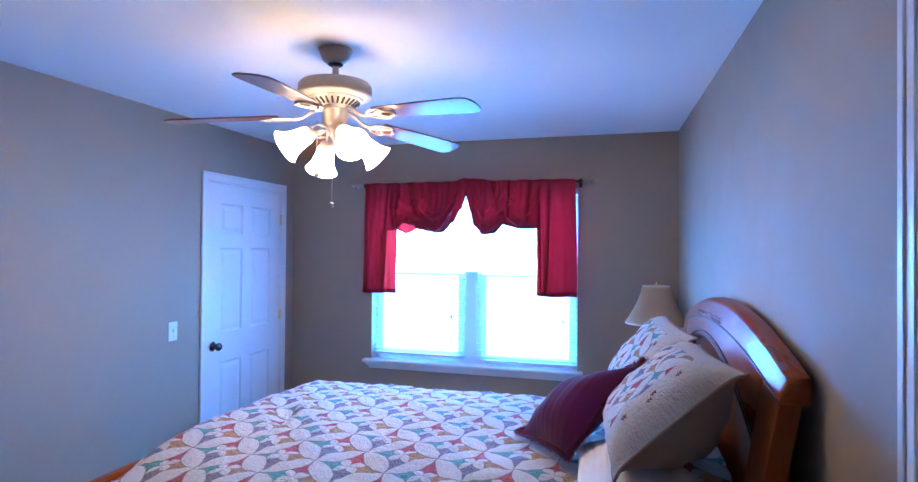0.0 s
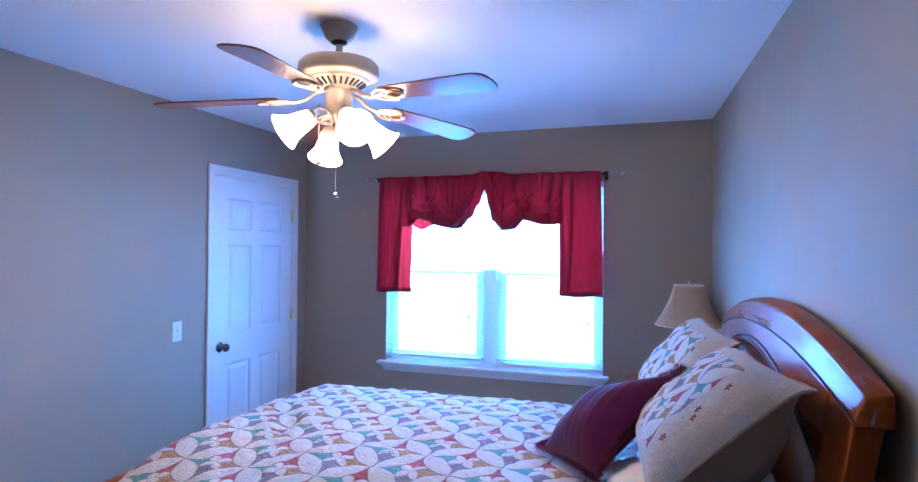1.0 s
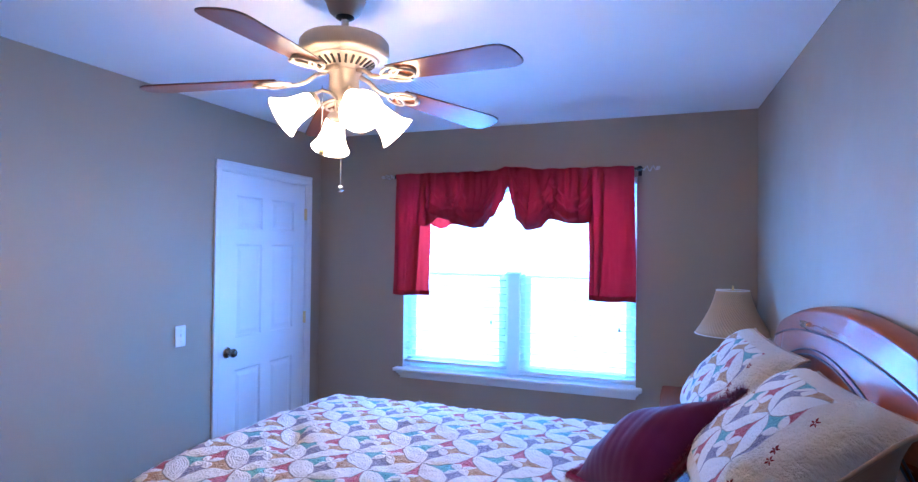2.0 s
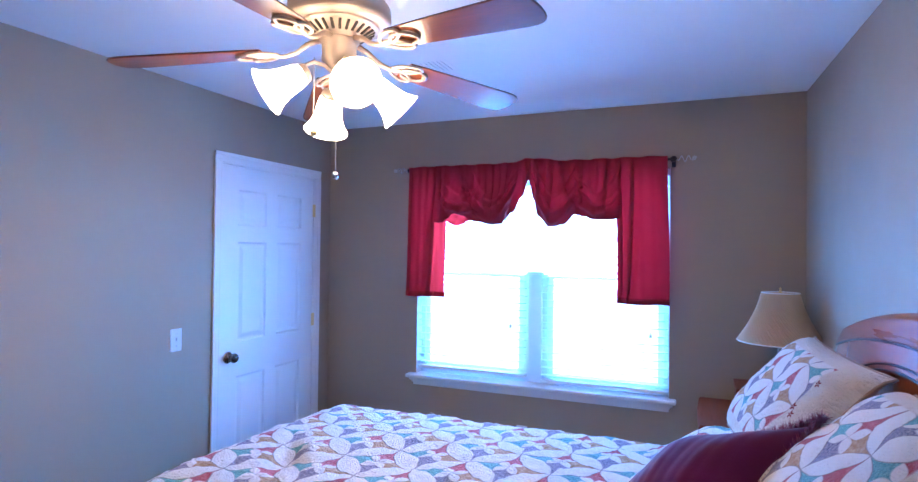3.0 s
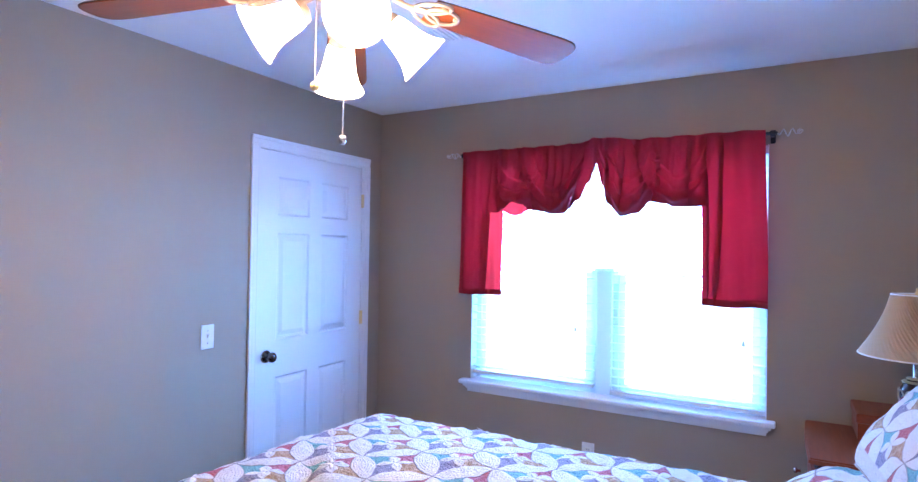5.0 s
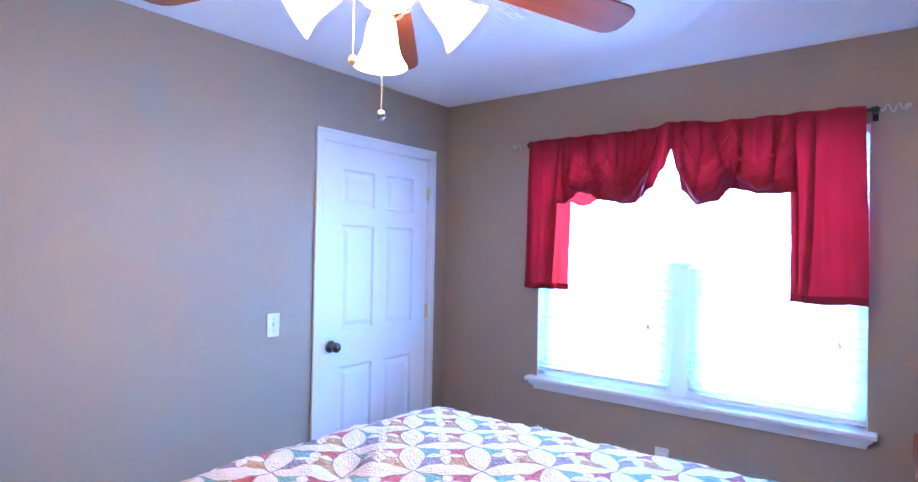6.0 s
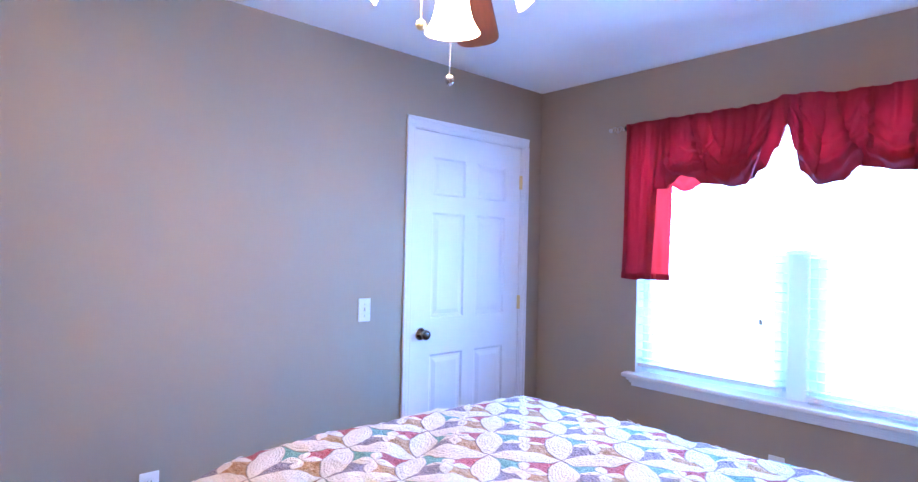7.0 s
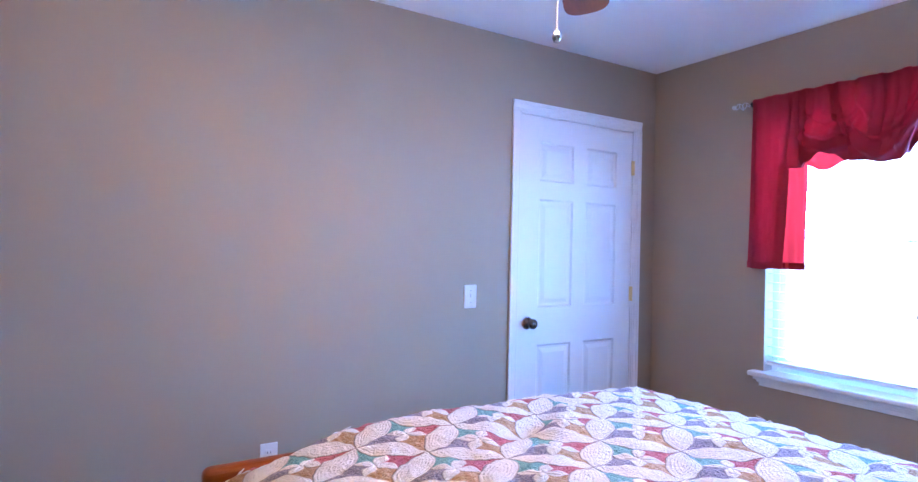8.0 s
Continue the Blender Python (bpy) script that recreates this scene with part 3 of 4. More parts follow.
def sheet_part(name, bm, parent, label="", thick=0.0016, material=None):
    ob = part(name, bm, material or CURTAIN, parent, label, True)
    so = ob.modifiers.new("thick", "SOLIDIFY")
    so.thickness, so.offset = thick, 0
    return ob


def top_edge(x):
    """The gathered upper hem: nearly straight, with a rise where the two panels meet."""
    return ROD_Z + 0.018 + 0.020 * hump(x, -1.16, 0.045) + 0.022 * hump(x, -1.06, 0.07) + 0.0025 * math.sin(x * 43)


def pleated(s, y, pleats, v):
    """Lays sharp overlapping tucks into the cloth. Each pleat: top x, bottom x, width, first v, last v, bow."""
    x = s
    for top_x, low_x, w, v0, v1, bow in pleats:
        w = w * (1.35 + 0.55 * v)
        k = max(0.0, min(1.0, (v - v0 + 0.06) / 0.12)) * max(0.0, min(1.0, (v1 - v + 0.10) / 0.20))
        if k <= 0:
            continue
        c = top_x + (low_x - top_x) * v ** 1.4 + bow * math.sin(math.pi * v)
        t = (s - c) / w
        if abs(t) > 4:
            continue
        x -= 3.0 * k * w * t * math.exp(-t * t)
        y += 0.7 * k * w * t * math.exp(-t * t / 2) - 0.5 * k * w * math.exp(-t * t / 3)
    return x, y


def tail(parent, x0, x1, low0, low1, bottom, seed, pleats):
    """A straight hanging end of cloth whose foot runs from low0 to low1."""
    rnd = random.Random(seed)
    ph = [rnd.uniform(0, 6.28) for _ in range(4)]

    def at(u, v):
        s = x0 + (x1 - x0) * u
        y = ROD_Y - 0.016 + 0.006 * math.sin(2 * math.pi * 1.4 * u + ph[1] + 0.6 * v) * (0.2 + v) + 0.0025 * math.sin(2 * math.pi * 4.1 * u + ph[2] - v)
        s, y = pleated(s, y, pleats, v)
        k = (s - x0) / (x1 - x0)
        x = s + ((low0 - x0) * (1 - k) + (low1 - x1) * k) * v + 0.003 * math.sin(5 * v + ph[3])
        z = top_edge(x) + (bottom + 0.003 * math.sin(8 * u + ph[0]) - top_edge(x)) * v
        y -= 0.010 * hump(v, 0.0, 0.035)
        return x, y, z

    ob = sheet_part("tail", grid(90, 60, at), parent, "straight hanging end", 0.0024)
    hem = grid(60, 4, lambda u, v: (lambda p: (p[0], p[1] - 0.0035, p[2] + 0.034 * (1 - v)))(at(u, 1.0)))
    sheet_part("hem", hem, parent)
    return ob


def inner_fold(parent, a, b, z0, bottom):
    """A single, thinner layer turned in beside the opening."""
    def strip(u, v):
        x = a + (b - a) * u + 0.004 * math.sin(4 * v + 1) + 0.006 * v * (1 - u)
        return x, ROD_Y + 0.010 + 0.009 * math.sin(9 * u + 2 * v) + 0.004 * math.sin(17 * u - 3 * v), z0 + (bottom - z0) * v

    return sheet_part("inner_fold", grid(12, 40, strip), parent, "thin backlit inner layer", 0.0008, CURTAIN_BACKLIT)


def swag(parent, lower, x0, x1, seed, lobes, pleats):
    """A draped swag: its lower edge follows (x, z) pairs and rolls under; each lobe (centre, half width, belly) bags out."""
    rnd = random.Random(seed)
    ph = [rnd.uniform(0, 6.28) for _ in range(5)]
    ROLL = 0.78
    # slack cloth hangs in swoops across each lobe: height of the low point, rise to the ends, depth, width, lean
    swoops = [[(0.95 - 0.19 * k + rnd.uniform(-0.03, 0.03), rnd.uniform(0.30, 0.48), rnd.uniform(0.020, 0.030) * (1 - 0.22 * k), rnd.uniform(0.050, 0.070), rnd.uniform(-0.25, 0.25)) for k in range(3)] for _ in lobes]

    def at(u, w):
        s = x0 + (x1 - x0) * u
        v = min(1.0, w / ROLL)
        curl = max(0.0, (w - ROLL) / (1 - ROLL))
        belly = sum(d * max(0.0, 1 - ((s - c) / h) ** 2) ** 0.7 for c, h, d in lobes)
        y = ROD_Y - 0.018 - 0.006 * hump(v, 0.0, 0.04)
        y -= belly * (hump(v, 0.86, 0.36) - 0.003)
        for (c, h, d), rolls in zip(lobes, swoops):
            q = (s - c) / h
            if abs(q) > 1.25:
                continue
            fade = max(0.0, 1 - (q / 1.25) ** 4)
            for low, rise, deep, wide, lean in rolls:
                t = v - (low - rise * abs(q) ** 1.7 + lean * q * 0.4)
                # rounded above, tucked in sharply beneath
                k = math.exp(-(t / (wide * 1.9)) ** 2) if t < 0 else math.exp(-(t / (wide * 0.55)) ** 2)
                y -= deep * fade * k * min(1.0, v / 0.15)
        # gathers fall straight from the rod
        y += (0.006 * math.sin(2 * math.pi * 8.3 * u + ph[1]) + 0.004 * math.sin(2 * math.pi * 14.7 * u + ph[2])) * (1 - 0.75 * v)
        x, y = pleated(s, y, pleats, v)
        zt, zb = top_edge(x), curve_at(lower, x)
        z = zt + (zb - zt) * v
        # the foot rolls back under and up behind
        a = curl * math.pi
        r = 0.007 + 0.22 * belly
        y += r * (1 - math.cos(a)) + 0.010 * curl
        z += -r * 0.5 * math.sin(a) + (0.012 + 1.0 * belly) * curl ** 1.5
        return x, y, z

    ob = sheet_part("swag", grid(260, 130, at), parent, "draped swag in gathered folds", 0.0014)

    # behind each crease the cloth is folded on itself
    for top_x, low_x, w, v0, v1, bow in pleats:
        wide = 3.4 * w

        def behind(u, v):
            k = v0 + (min(v1, 0.93) - v0) * v
            x = top_x + (low_x - top_x) * k ** 1.4 + bow * math.sin(math.pi * k) + (u - 0.5) * wide * (0.55 + 0.75 * k)
            x = max(x0 + 0.004, min(x1 - 0.004, x))
            zt, zb = top_edge(x) - 0.004, curve_at(lower, x)
            return x, ROD_Y + 0.006 + 0.004 * u + 0.003 * math.sin(9 * v + 40 * w), zt + (zb + 0.02 - zt) * k

        sheet_part("back_fold", grid(6, 24, behind), ob, "", 0.0010)
    return ob


left_panel = thing("curtain", "crimson swag curtain panel with a short hanging tail", "curtain", pose(0, 0, 0), "curtains on the rod")
tail(left_panel, -1.966, -1.755, -1.985, -1.812, 1.246, 3, [(-1.945, -1.935, 0.008, 0.0, 1.0, 0.0), (-1.765, -1.80, 0.007, 0.0, 0.4, 0.0)])
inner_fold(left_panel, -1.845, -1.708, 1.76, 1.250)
sheet_part("hem", grid(12, 3, lambda u, v: (-1.815 + 0.108 * u, ROD_Y + 0.004, 1.247 + 0.034 * v)), left_panel)
LOWER_L = [(-1.80, 1.745), (-1.73, 1.742), (-1.69, 1.762), (-1.62, 1.800), (-1.56, 1.785), (-1.51, 1.752), (-1.47, 1.745), (-1.42, 1.738), (-1.35, 1.722), (-1.29, 1.728), (-1.24, 1.80), (-1.18, 1.90), (-1.134, 2.005), (-1.10, 2.06)]
swag(left_panel, LOWER_L, -1.785, -1.118, 5, [(-1.60, 0.12, 0.050), (-1.365, 0.135, 0.085)],
     [(-1.745, -1.735, 0.009, 0.0, 0.9, 0.0), (-1.70, -1.69, 0.006, 0.0, 0.75, 0.0), (-1.60, -1.44, 0.011, 0.05, 1.0, -0.02), (-1.565, -1.40, 0.007, 0.3, 1.0, -0.02), (-1.43, -1.37, 0.008, 0.0, 0.85, 0.0), (-1.375, -1.345, 0.008, 0.0, 0.9, 0.0), (-1.325, -1.315, 0.007, 0.05, 0.85, 0.0), (-1.275, -1.30, 0.007, 0.0, 0.9, 0.0), (-1.205, -1.27, 0.010, 0.05, 1.0, 0.01)])


def pouch(u, v):
    """A single slack layer that hangs out under the swag."""
    x = -1.735 + 0.235 * u
    low = 1.728 + 0.026 * (2 * u - 1) ** 2 + 0.010 * math.sin(9 * u)
    z = 1.86 + (low - 1.86) * v
    bag = math.sin(math.pi * min(1.0, max(0.0, u))) * v ** 1.5
    return x, ROD_Y + 0.004 - 0.030 * bag + 0.005 * math.sin(22 * u + 5 * v) + 0.004 * math.sin(13 * v - 9 * u), z


sheet_part("pouch", grid(40, 30, pouch), left_panel, "thin backlit slack of cloth", 0.0008, CURTAIN_BACKLIT)
right_panel = thing("curtain", "crimson swag curtain panel with a longer hanging tail", "curtain", pose(0, 0, 0), "curtains on the rod")
tail(right_panel, -0.600, -0.312, -0.592, -0.298, 1.258, 8, [(-0.505, -0.545, 0.011, 0.0, 1.0, 0.0), (-0.575, -0.578, 0.006, 0.2, 1.0, 0.0)])
LOWER_R = [(-1.16, 2.06), (-1.134, 2.005), (-1.10, 1.88), (-1.06, 1.775), (-0.98, 1.708), (-0.90, 1.722), (-0.835, 1.782), (-0.78, 1.770), (-0.71, 1.752), (-0.64, 1.750), (-0.57, 1.760), (-0.48, 1.765)]
swag(right_panel, LOWER_R, -1.150, -0.575, 11, [(-0.965, 0.130, 0.080), (-0.705, 0.125, 0.068)],
     [(-1.08, -1.04, 0.009, 0.05, 1.0, 0.0), (-0.985, -0.985, 0.009, 0.2, 0.85, 0.0), (-0.935, -0.83, 0.011, 0.1, 1.0, 0.0), (-0.885, -0.85, 0.006, 0.45, 1.0, 0.0), (-0.805, -0.80, 0.010, 0.0, 0.9, 0.0), (-0.655, -0.66, 0.010, 0.0, 1.0, 0.0)])

# ---- ceiling vent ----
vent = thing("ceiling_vent", "white slatted ceiling air vent", "vent", pose(-1.40, 3.24, TOP, 0, 0, 0))
vf = box(-0.17, 0.17, -0.09, -0.07, -0.008, 0, 0.002, 1)
vf = box(-0.17, 0.17, 0.07, 0.09, -0.008, 0, 0.002, 1, vf)
vf = box(-0.17, -0.15, -0.07, 0.07, -0.008, 0, 0.002, 1, vf)
vf = box(0.15, 0.17, -0.07, 0.07, -0.008, 0, 0.002, 1, vf)
part("vent_frame", vf, PLASTIC, vent)
part("backing", box(-0.15, 0.15, -0.07, 0.07, -0.003, -0.001), SLOT, vent)
for i in range(14):
    x = -0.14 + i * 0.0215
    s = box(-0.0012, 0.0012, -0.07, 0.07, -0.007, 0.007)
    ob = part("slat", s, PLASTIC, vent)
    ob.matrix_local = pose(x, 0, -0.007, 0, 38 if x < 0 else -38, 0)

# ---- the ceiling fan ----
FAN_X, FAN_Y, FAN_TURN, BLADE_Z, BLADE_R = -1.147, 2.190, -13.5, 2.163, 0.682
fan = thing("ceiling_fan", "antique nickel ceiling fan, five walnut blades, four lit shades", "ceiling fan", pose(FAN_X, FAN_Y, 0))
part("canopy", lathe([(0.072, TOP), (0.072, TOP - 0.010), (0.066, TOP - 0.022), (0.055, TOP - 0.052), (0.040, TOP - 0.066), (0.020, TOP - 0.070)], 40), NICKEL, fan, "", True)
part("collar", lathe([(0.030, TOP - 0.060), (0.032, TOP - 0.073), (0.018, TOP - 0.080)], 28), BLACK, fan, "dark canopy collar", True)
part("downrod", tube([(0, 0, 2.30), (0, 0, TOP - 0.06)], 0.0135, 16), NICKEL, fan)
part("motor_housing", lathe([(0.030, 2.312), (0.115, 2.308), (0.143, 2.299), (0.153, 2.286), (0.155, 2.252), (0.150, 2.240), (0.130, 2.233), (0.124, 2.231)], 56), NICKEL, fan, "", True)
part("lower_cone", lathe([(0.124, 2.234), (0.112, 2.226), (0.066, 2.198), (0.060, 2.190)], 56), NICKEL, fan, "", True)
for i in range(26):
    a = 2 * math.pi * i / 26
    s = box(-0.018, 0.018, -0.0042, 0.0042, -0.002, 0.004, 0.001, 1)
    ob = part("vent_slot", s, SLOT, fan)
    ob.matrix_local = Matrix.Rotation(a, 4, "Z") @ pose(0.090, 0, 2.2105, 0, -31, 0)
part("switch_housing", lathe([(0.058, 2.194), (0.060, 2.186), (0.052, 2.180), (0.052, 2.128), (0.046, 2.120), (0.036, 2.108), (0.024, 2.100), (0.022, 2.076), (0.012, 2.066), (0.006, 2.052)], 40), NICKEL, fan, "", True)


def blade_outline():
    pts = []
    for i in range(9):
        x = 0.225 + (BLADE_R - 0.07 - 0.225) * i / 8
        pts.append((x, 0.048 + 0.022 * (i / 8) ** 0.8))
    for i in range(1, 12):
        a = math.pi / 2 - math.pi * i / 12
        c, s = math.cos(a), math.sin(a)
        pts.append((BLADE_R - 0.07 + 0.07 * abs(c) ** 0.65, 0.070 * math.copysign(abs(s) ** 0.75, s)))
    return pts + [(x, -y) for x, y in pts[8::-1]]


def ring(cx, cy, rx, ry, z, turn=0.0, n=20):
    c, s = math.cos(turn), math.sin(turn)
    out = []
    for i in range(n):
        a = 2 * math.pi * i / n
        x, y = rx * math.cos(a), ry * math.sin(a)
        out.append((cx + c * x - s * y, cy + s * x + c * y, z))
    return out


for k in range(5):
    at = Matrix.Translation((0, 0, BLADE_Z)) @ Matrix.Rotation(radians(-1.1), 4, "Y") @ Matrix.Rotation(radians(-2), 4, "X") @ Matrix.Rotation(radians(FAN_TURN + 72 * k), 4, "Z") @ Matrix.Rotation(radians(4.2), 4, "Y") @ Matrix.Rotation(radians(-8), 4, "X")
    bl = prism(blade_outline(), 0.006)
    bmesh.ops.bevel(bl, geom=[e for e in bl.edges if abs(e.verts[0].co.z - e.verts[1].co.z) < 1e-6], offset=0.0015, segments=1, affect="EDGES")
    b = part("blade", bl, BLADE, fan, "reddish walnut blade")
    b.matrix_local = at
    part("blade_rim", prism([(x * 1.0005 + 0.0008 * (1 if x > 0.5 else 0), y * 1.012) for x, y in blade_outline()], 0.0022, None, Matrix.Translation((0, 0, 0.0019))), DARK_BEAD, b)
    # the cast iron: an arm from the motor and a looped bracket under the blade
    arm = tube([(0.060, 0, 0.030), (0.095, 0, 0.022), (0.130, 0, 0.000), (0.165, 0, -0.008), (0.225, 0, -0.005)], [0.009, 0.008, 0.0075, 0.0075, 0.006], 8)
    arm = tube(ring(0.225, 0.022, 0.048, 0.021, -0.006, 0.45), 0.0052, 8, arm, True)
    arm = tube(ring(0.225, -0.022, 0.048, 0.021, -0.006, -0.45), 0.0052, 8, arm, True)
    arm = tube(ring(0.262, 0.0, 0.046, 0.030, -0.006), 0.0052, 8, arm, True)
    for x, y in ((0.25, 0.03), (0.25, -0.03), (0.30, 0.0)):
        arm = lathe([(0.006, -0.006), (0.006, 0.0), (0.003, 0.001)], 10, Matrix.Translation((x, y, 0)), arm)
    part("blade_iron", arm, NICKEL, b, "antique nickel looped bracket", True)

# four arms with bell shades, tipped outwards
SHADE_TURN = 47.0
BELL = [(0.026, 0.0), (0.030, -0.004), (0.036, -0.020), (0.040, -0.045), (0.045, -0.072), (0.053, -0.096), (0.065, -0.116), (0.071, -0.124)]
for k in range(4):
    a = radians(SHADE_TURN + 90 * k)
    turn = Matrix.Rotation(a, 4, "Z")
    # the shade over the bed's foot hangs more upright than the others
    tip = radians((-49, -36, -57, -57)[k])
    drop = 0.026 if k == 1 else 0.0
    head = turn @ Matrix.Translation((0.105, 0, 2.078 - drop)) @ Matrix.Rotation(tip, 4, "Y")
    arm = tube([(0.020, 0, 2.092), (0.045, 0, 2.112), (0.075, 0, 2.118), (0.098, 0, 2.104), (0.106, 0, 2.080 - drop)], 0.0065, 8)
    arm.transform(turn)
    holder = lathe([(0.012, 0.018), (0.026, 0.012), (0.031, 0.002), (0.031, -0.012), (0.028, -0.014)], 24, head)
    ap = part("lamp_arm", join(arm, holder), NICKEL, fan, "", True)
    sh = bmesh.new()
    rings = []
    for r, z in BELL + [(r - 0.003, z) for r, z in BELL[::-1]]:
        rings.append([sh.verts.new((r * math.cos(2 * math.pi * i / 32), r * math.sin(2 * math.pi * i / 32), z)) for i in range(32)])
    for r0, r1 in zip(rings, rings[1:]):
        for i in range(32):
            sh.faces.new((r0[i], r0[(i + 1) % 32], r1[(i + 1) % 32], r1[i]))
    bmesh.ops.recalc_face_normals(sh, faces=sh.faces[:])
    sh.transform(head)
    part("bell_shade", sh, BULB_GLASS, ap, "lit frosted glass bell shade", True)
    bulb = lathe([(0.012, -0.008), (0.014, -0.018), (0.024, -0.034), (0.026, -0.046), (0.020, -0.058), (0.006, -0.064)], 20, head)
    part("bulb", bulb, BULB_GLASS, ap, "lit frosted bulb", True)
    lamp = new("fan_bulb_light", bpy.data.lights.new("fan_bulb_light", "POINT"))
    lamp.data.energy, lamp.data.color, lamp.data.shadow_soft_size = BULB_WATT, BULB_COLOUR, 0.02
    lamp.location = (Matrix.Translation((FAN_X, FAN_Y, 0)) @ head) @ Vector((0, 0, -0.074))


def bead_chain(x, y, z0, z1, name):
    n = int((z0 - z1) / 0.0052)
    c = None
    bm = bmesh.new()
    for i in range(n):
        z = z0 - (i + 0.5) * (z0 - z1) / n
        bmesh.ops.create_icosphere(bm, subdivisions=1, radius=0.0025, matrix=Matrix.Translation((x, y, z)))
    bm = tube([(x, y, z0), (x, y, z1)], 0.0007, 5, bm)
    return part(name, bm, WIRE, fan, "thin pale bead pull chain", True)


PULL = (-0.022, 0.021)
c1 = bead_chain(PULL[0], PULL[1], 2.07, 1.800, "pull_chain")
part("pull_knob", lathe([(0.003, 1.800), (0.009, 1.796), (0.0095, 1.784), (0.006, 1.776)], 16, Matrix.Translation((PULL[0], PULL[1], 0))), CHROME, c1, "small chrome pull knob", True)
c2 = bead_chain(-0.066, -0.032, 2.14, 1.925, "pull_chain")
part("pull_knob", lathe([(0.003, 1.925), (0.010, 1.920), (0.012, 1.910), (0.007, 1.902)], 16, Matrix.Translation((-0.066, -0.032, 0))), BRASS, c2, "brass pull knob", True)


# ---- the bed ----
BED_Y = 2.46
HB_Y, HB_HALF, HB_TOP, HB_K = 2.45, 0.868, 1.417, 0.160


def arc_outer(y):
    return HB_TOP - HB_K * (y - HB_Y) ** 2


def arc_mid(y):
    return 1.328 - 0.118 * (y - 2.45) ** 2 - 0.022 * (y - 2.45) ** 4


def arc_inner(y):
    return 1.250 - 0.34 * (y - 2.50) ** 2


bed = thing("bed", "cherry wood bed with an arched panelled headboard and low footboard", "bed", pose(0, 0, 0))
hb = pose(right_x(HB_Y) - 0.025, HB_Y, 0, 0, 0, math.degrees(math.atan(0.04))) @ Matrix.Translation((0, -HB_Y, 0))


def arched_band(upper, lower, profile, half):
    """A band between two arcs; profile(v) gives its depth towards the room (-x), and its back is flat."""
    n, m = 56, 30

    def front(u, v):
        y = HB_Y - half + 2 * half * u
        return -profile(v), y, lower(y) + (upper(y) - lower(y)) * v

    def back(u, v):
        y = HB_Y - half + 2 * half * u
        return 0.0, y, lower(y) + (upper(y) - lower(y)) * v

    bm = grid(n, m, front)
    bm = grid(n, m, back, bm)
    for v in (0.0, 1.0):
        bm = grid(n, 1, lambda u, w: tuple(Vector(front(u, v)).lerp(Vector(back(u, v)), w)), bm)
    for u in (0.0, 1.0):
        bm = grid(1, m, lambda w, v: tuple(Vector(front(u, v)).lerp(Vector(back(u, v)), w)), bm)
    bmesh.ops.remove_doubles(bm, verts=bm.verts[:], dist=0.0005)
    bmesh.ops.recalc_face_normals(bm, faces=bm.faces[:])
    return bm


def rail_profile(v):
    """A face that leans back, then a full round over the top to the wall."""
    if v < 0.70:
        return 0.071 - 0.022 * v / 0.70 - 0.004 * max(0.0, 1 - v / 0.06)
    return 0.002 + 0.047 * math.sqrt(max(0.0, 1 - ((v - 0.70) / 0.30) ** 2))


outer = part("top_rail", arched_band(arc_outer, arc_mid, rail_profile, HB_HALF), CHERRY, bed, "", True)
outer.matrix_local = hb
mid = part("arched_panel", arched_band(lambda y: arc_mid(y) - 0.004, arc_inner, lambda v: 0.088 - 0.020 * v, HB_HALF - 0.165), CHERRY, bed, "", True)
mid.matrix_local = hb
low = part("back_panel", arched_band(lambda y: arc_inner(y) + 0.01, lambda y: 0.30, lambda v: 0.052, HB_HALF - 0.16), CHERRY_UP, bed)
low.matrix_local = hb
for curve, off, depth, half in ((arc_mid, -0.002, 0.0675, HB_HALF - 0.002), (arc_inner, 0.024, 0.0855, HB_HALF - 0.17), (arc_inner, 0.006, 0.0875, HB_HALF - 0.17)):
    pts = [(-depth, HB_Y - half + 2 * half * i / 60, curve(HB_Y - half + 2 * half * i / 60) + off) for i in range(61)]
    ob = part("moulding", tube(pts, 0.0035, 6), DARK_BEAD, bed, "dark bead line", True)
    ob.matrix_local = hb
for s in (-1, 1):
    # the end posts run up to the underside of the rail
    run = [HB_Y + s * (HB_HALF - 0.018 - 0.147 * k / 8) for k in range(9)]
    shape = [(run[0], 0.0)] + [(y, arc_mid(y) - 0.005) for y in run] + [(run[-1], 0.0)]
    bm = None
    for outline, foot in ((shape, 0.74), ([(run[0], 0.0), (run[0], 0.74), (run[-1], 0.74), (run[-1], 0.0)], 0.0)):
        piece = bmesh.new()
        f = [[piece.verts.new((x - 0.19 * max(0.0, min(0.46, 1.20 - max(z, foot))), y, max(z, foot))) for y, z in outline] for x in (-0.067, -0.010)]
        piece.faces.new(f[0])
        piece.faces.new(f[1][::-1])
        for i in range(len(outline)):
            j = (i + 1) % len(outline)
            piece.faces.new((f[0][i], f[1][i], f[1][j], f[0][j]))
        bmesh.ops.recalc_face_normals(piece, faces=piece.faces[:])
        bmesh.ops.bevel(piece, geom=[e for e in piece.edges if len(e.link_faces) == 2 and e.calc_face_angle() > 0.8], offset=0.004, segments=2, affect="EDGES", profile=0.5)
        bm = join(bm, piece)
    ob = part("post", bm, CHERRY_UP, bed)
    ob.matrix_local = hb
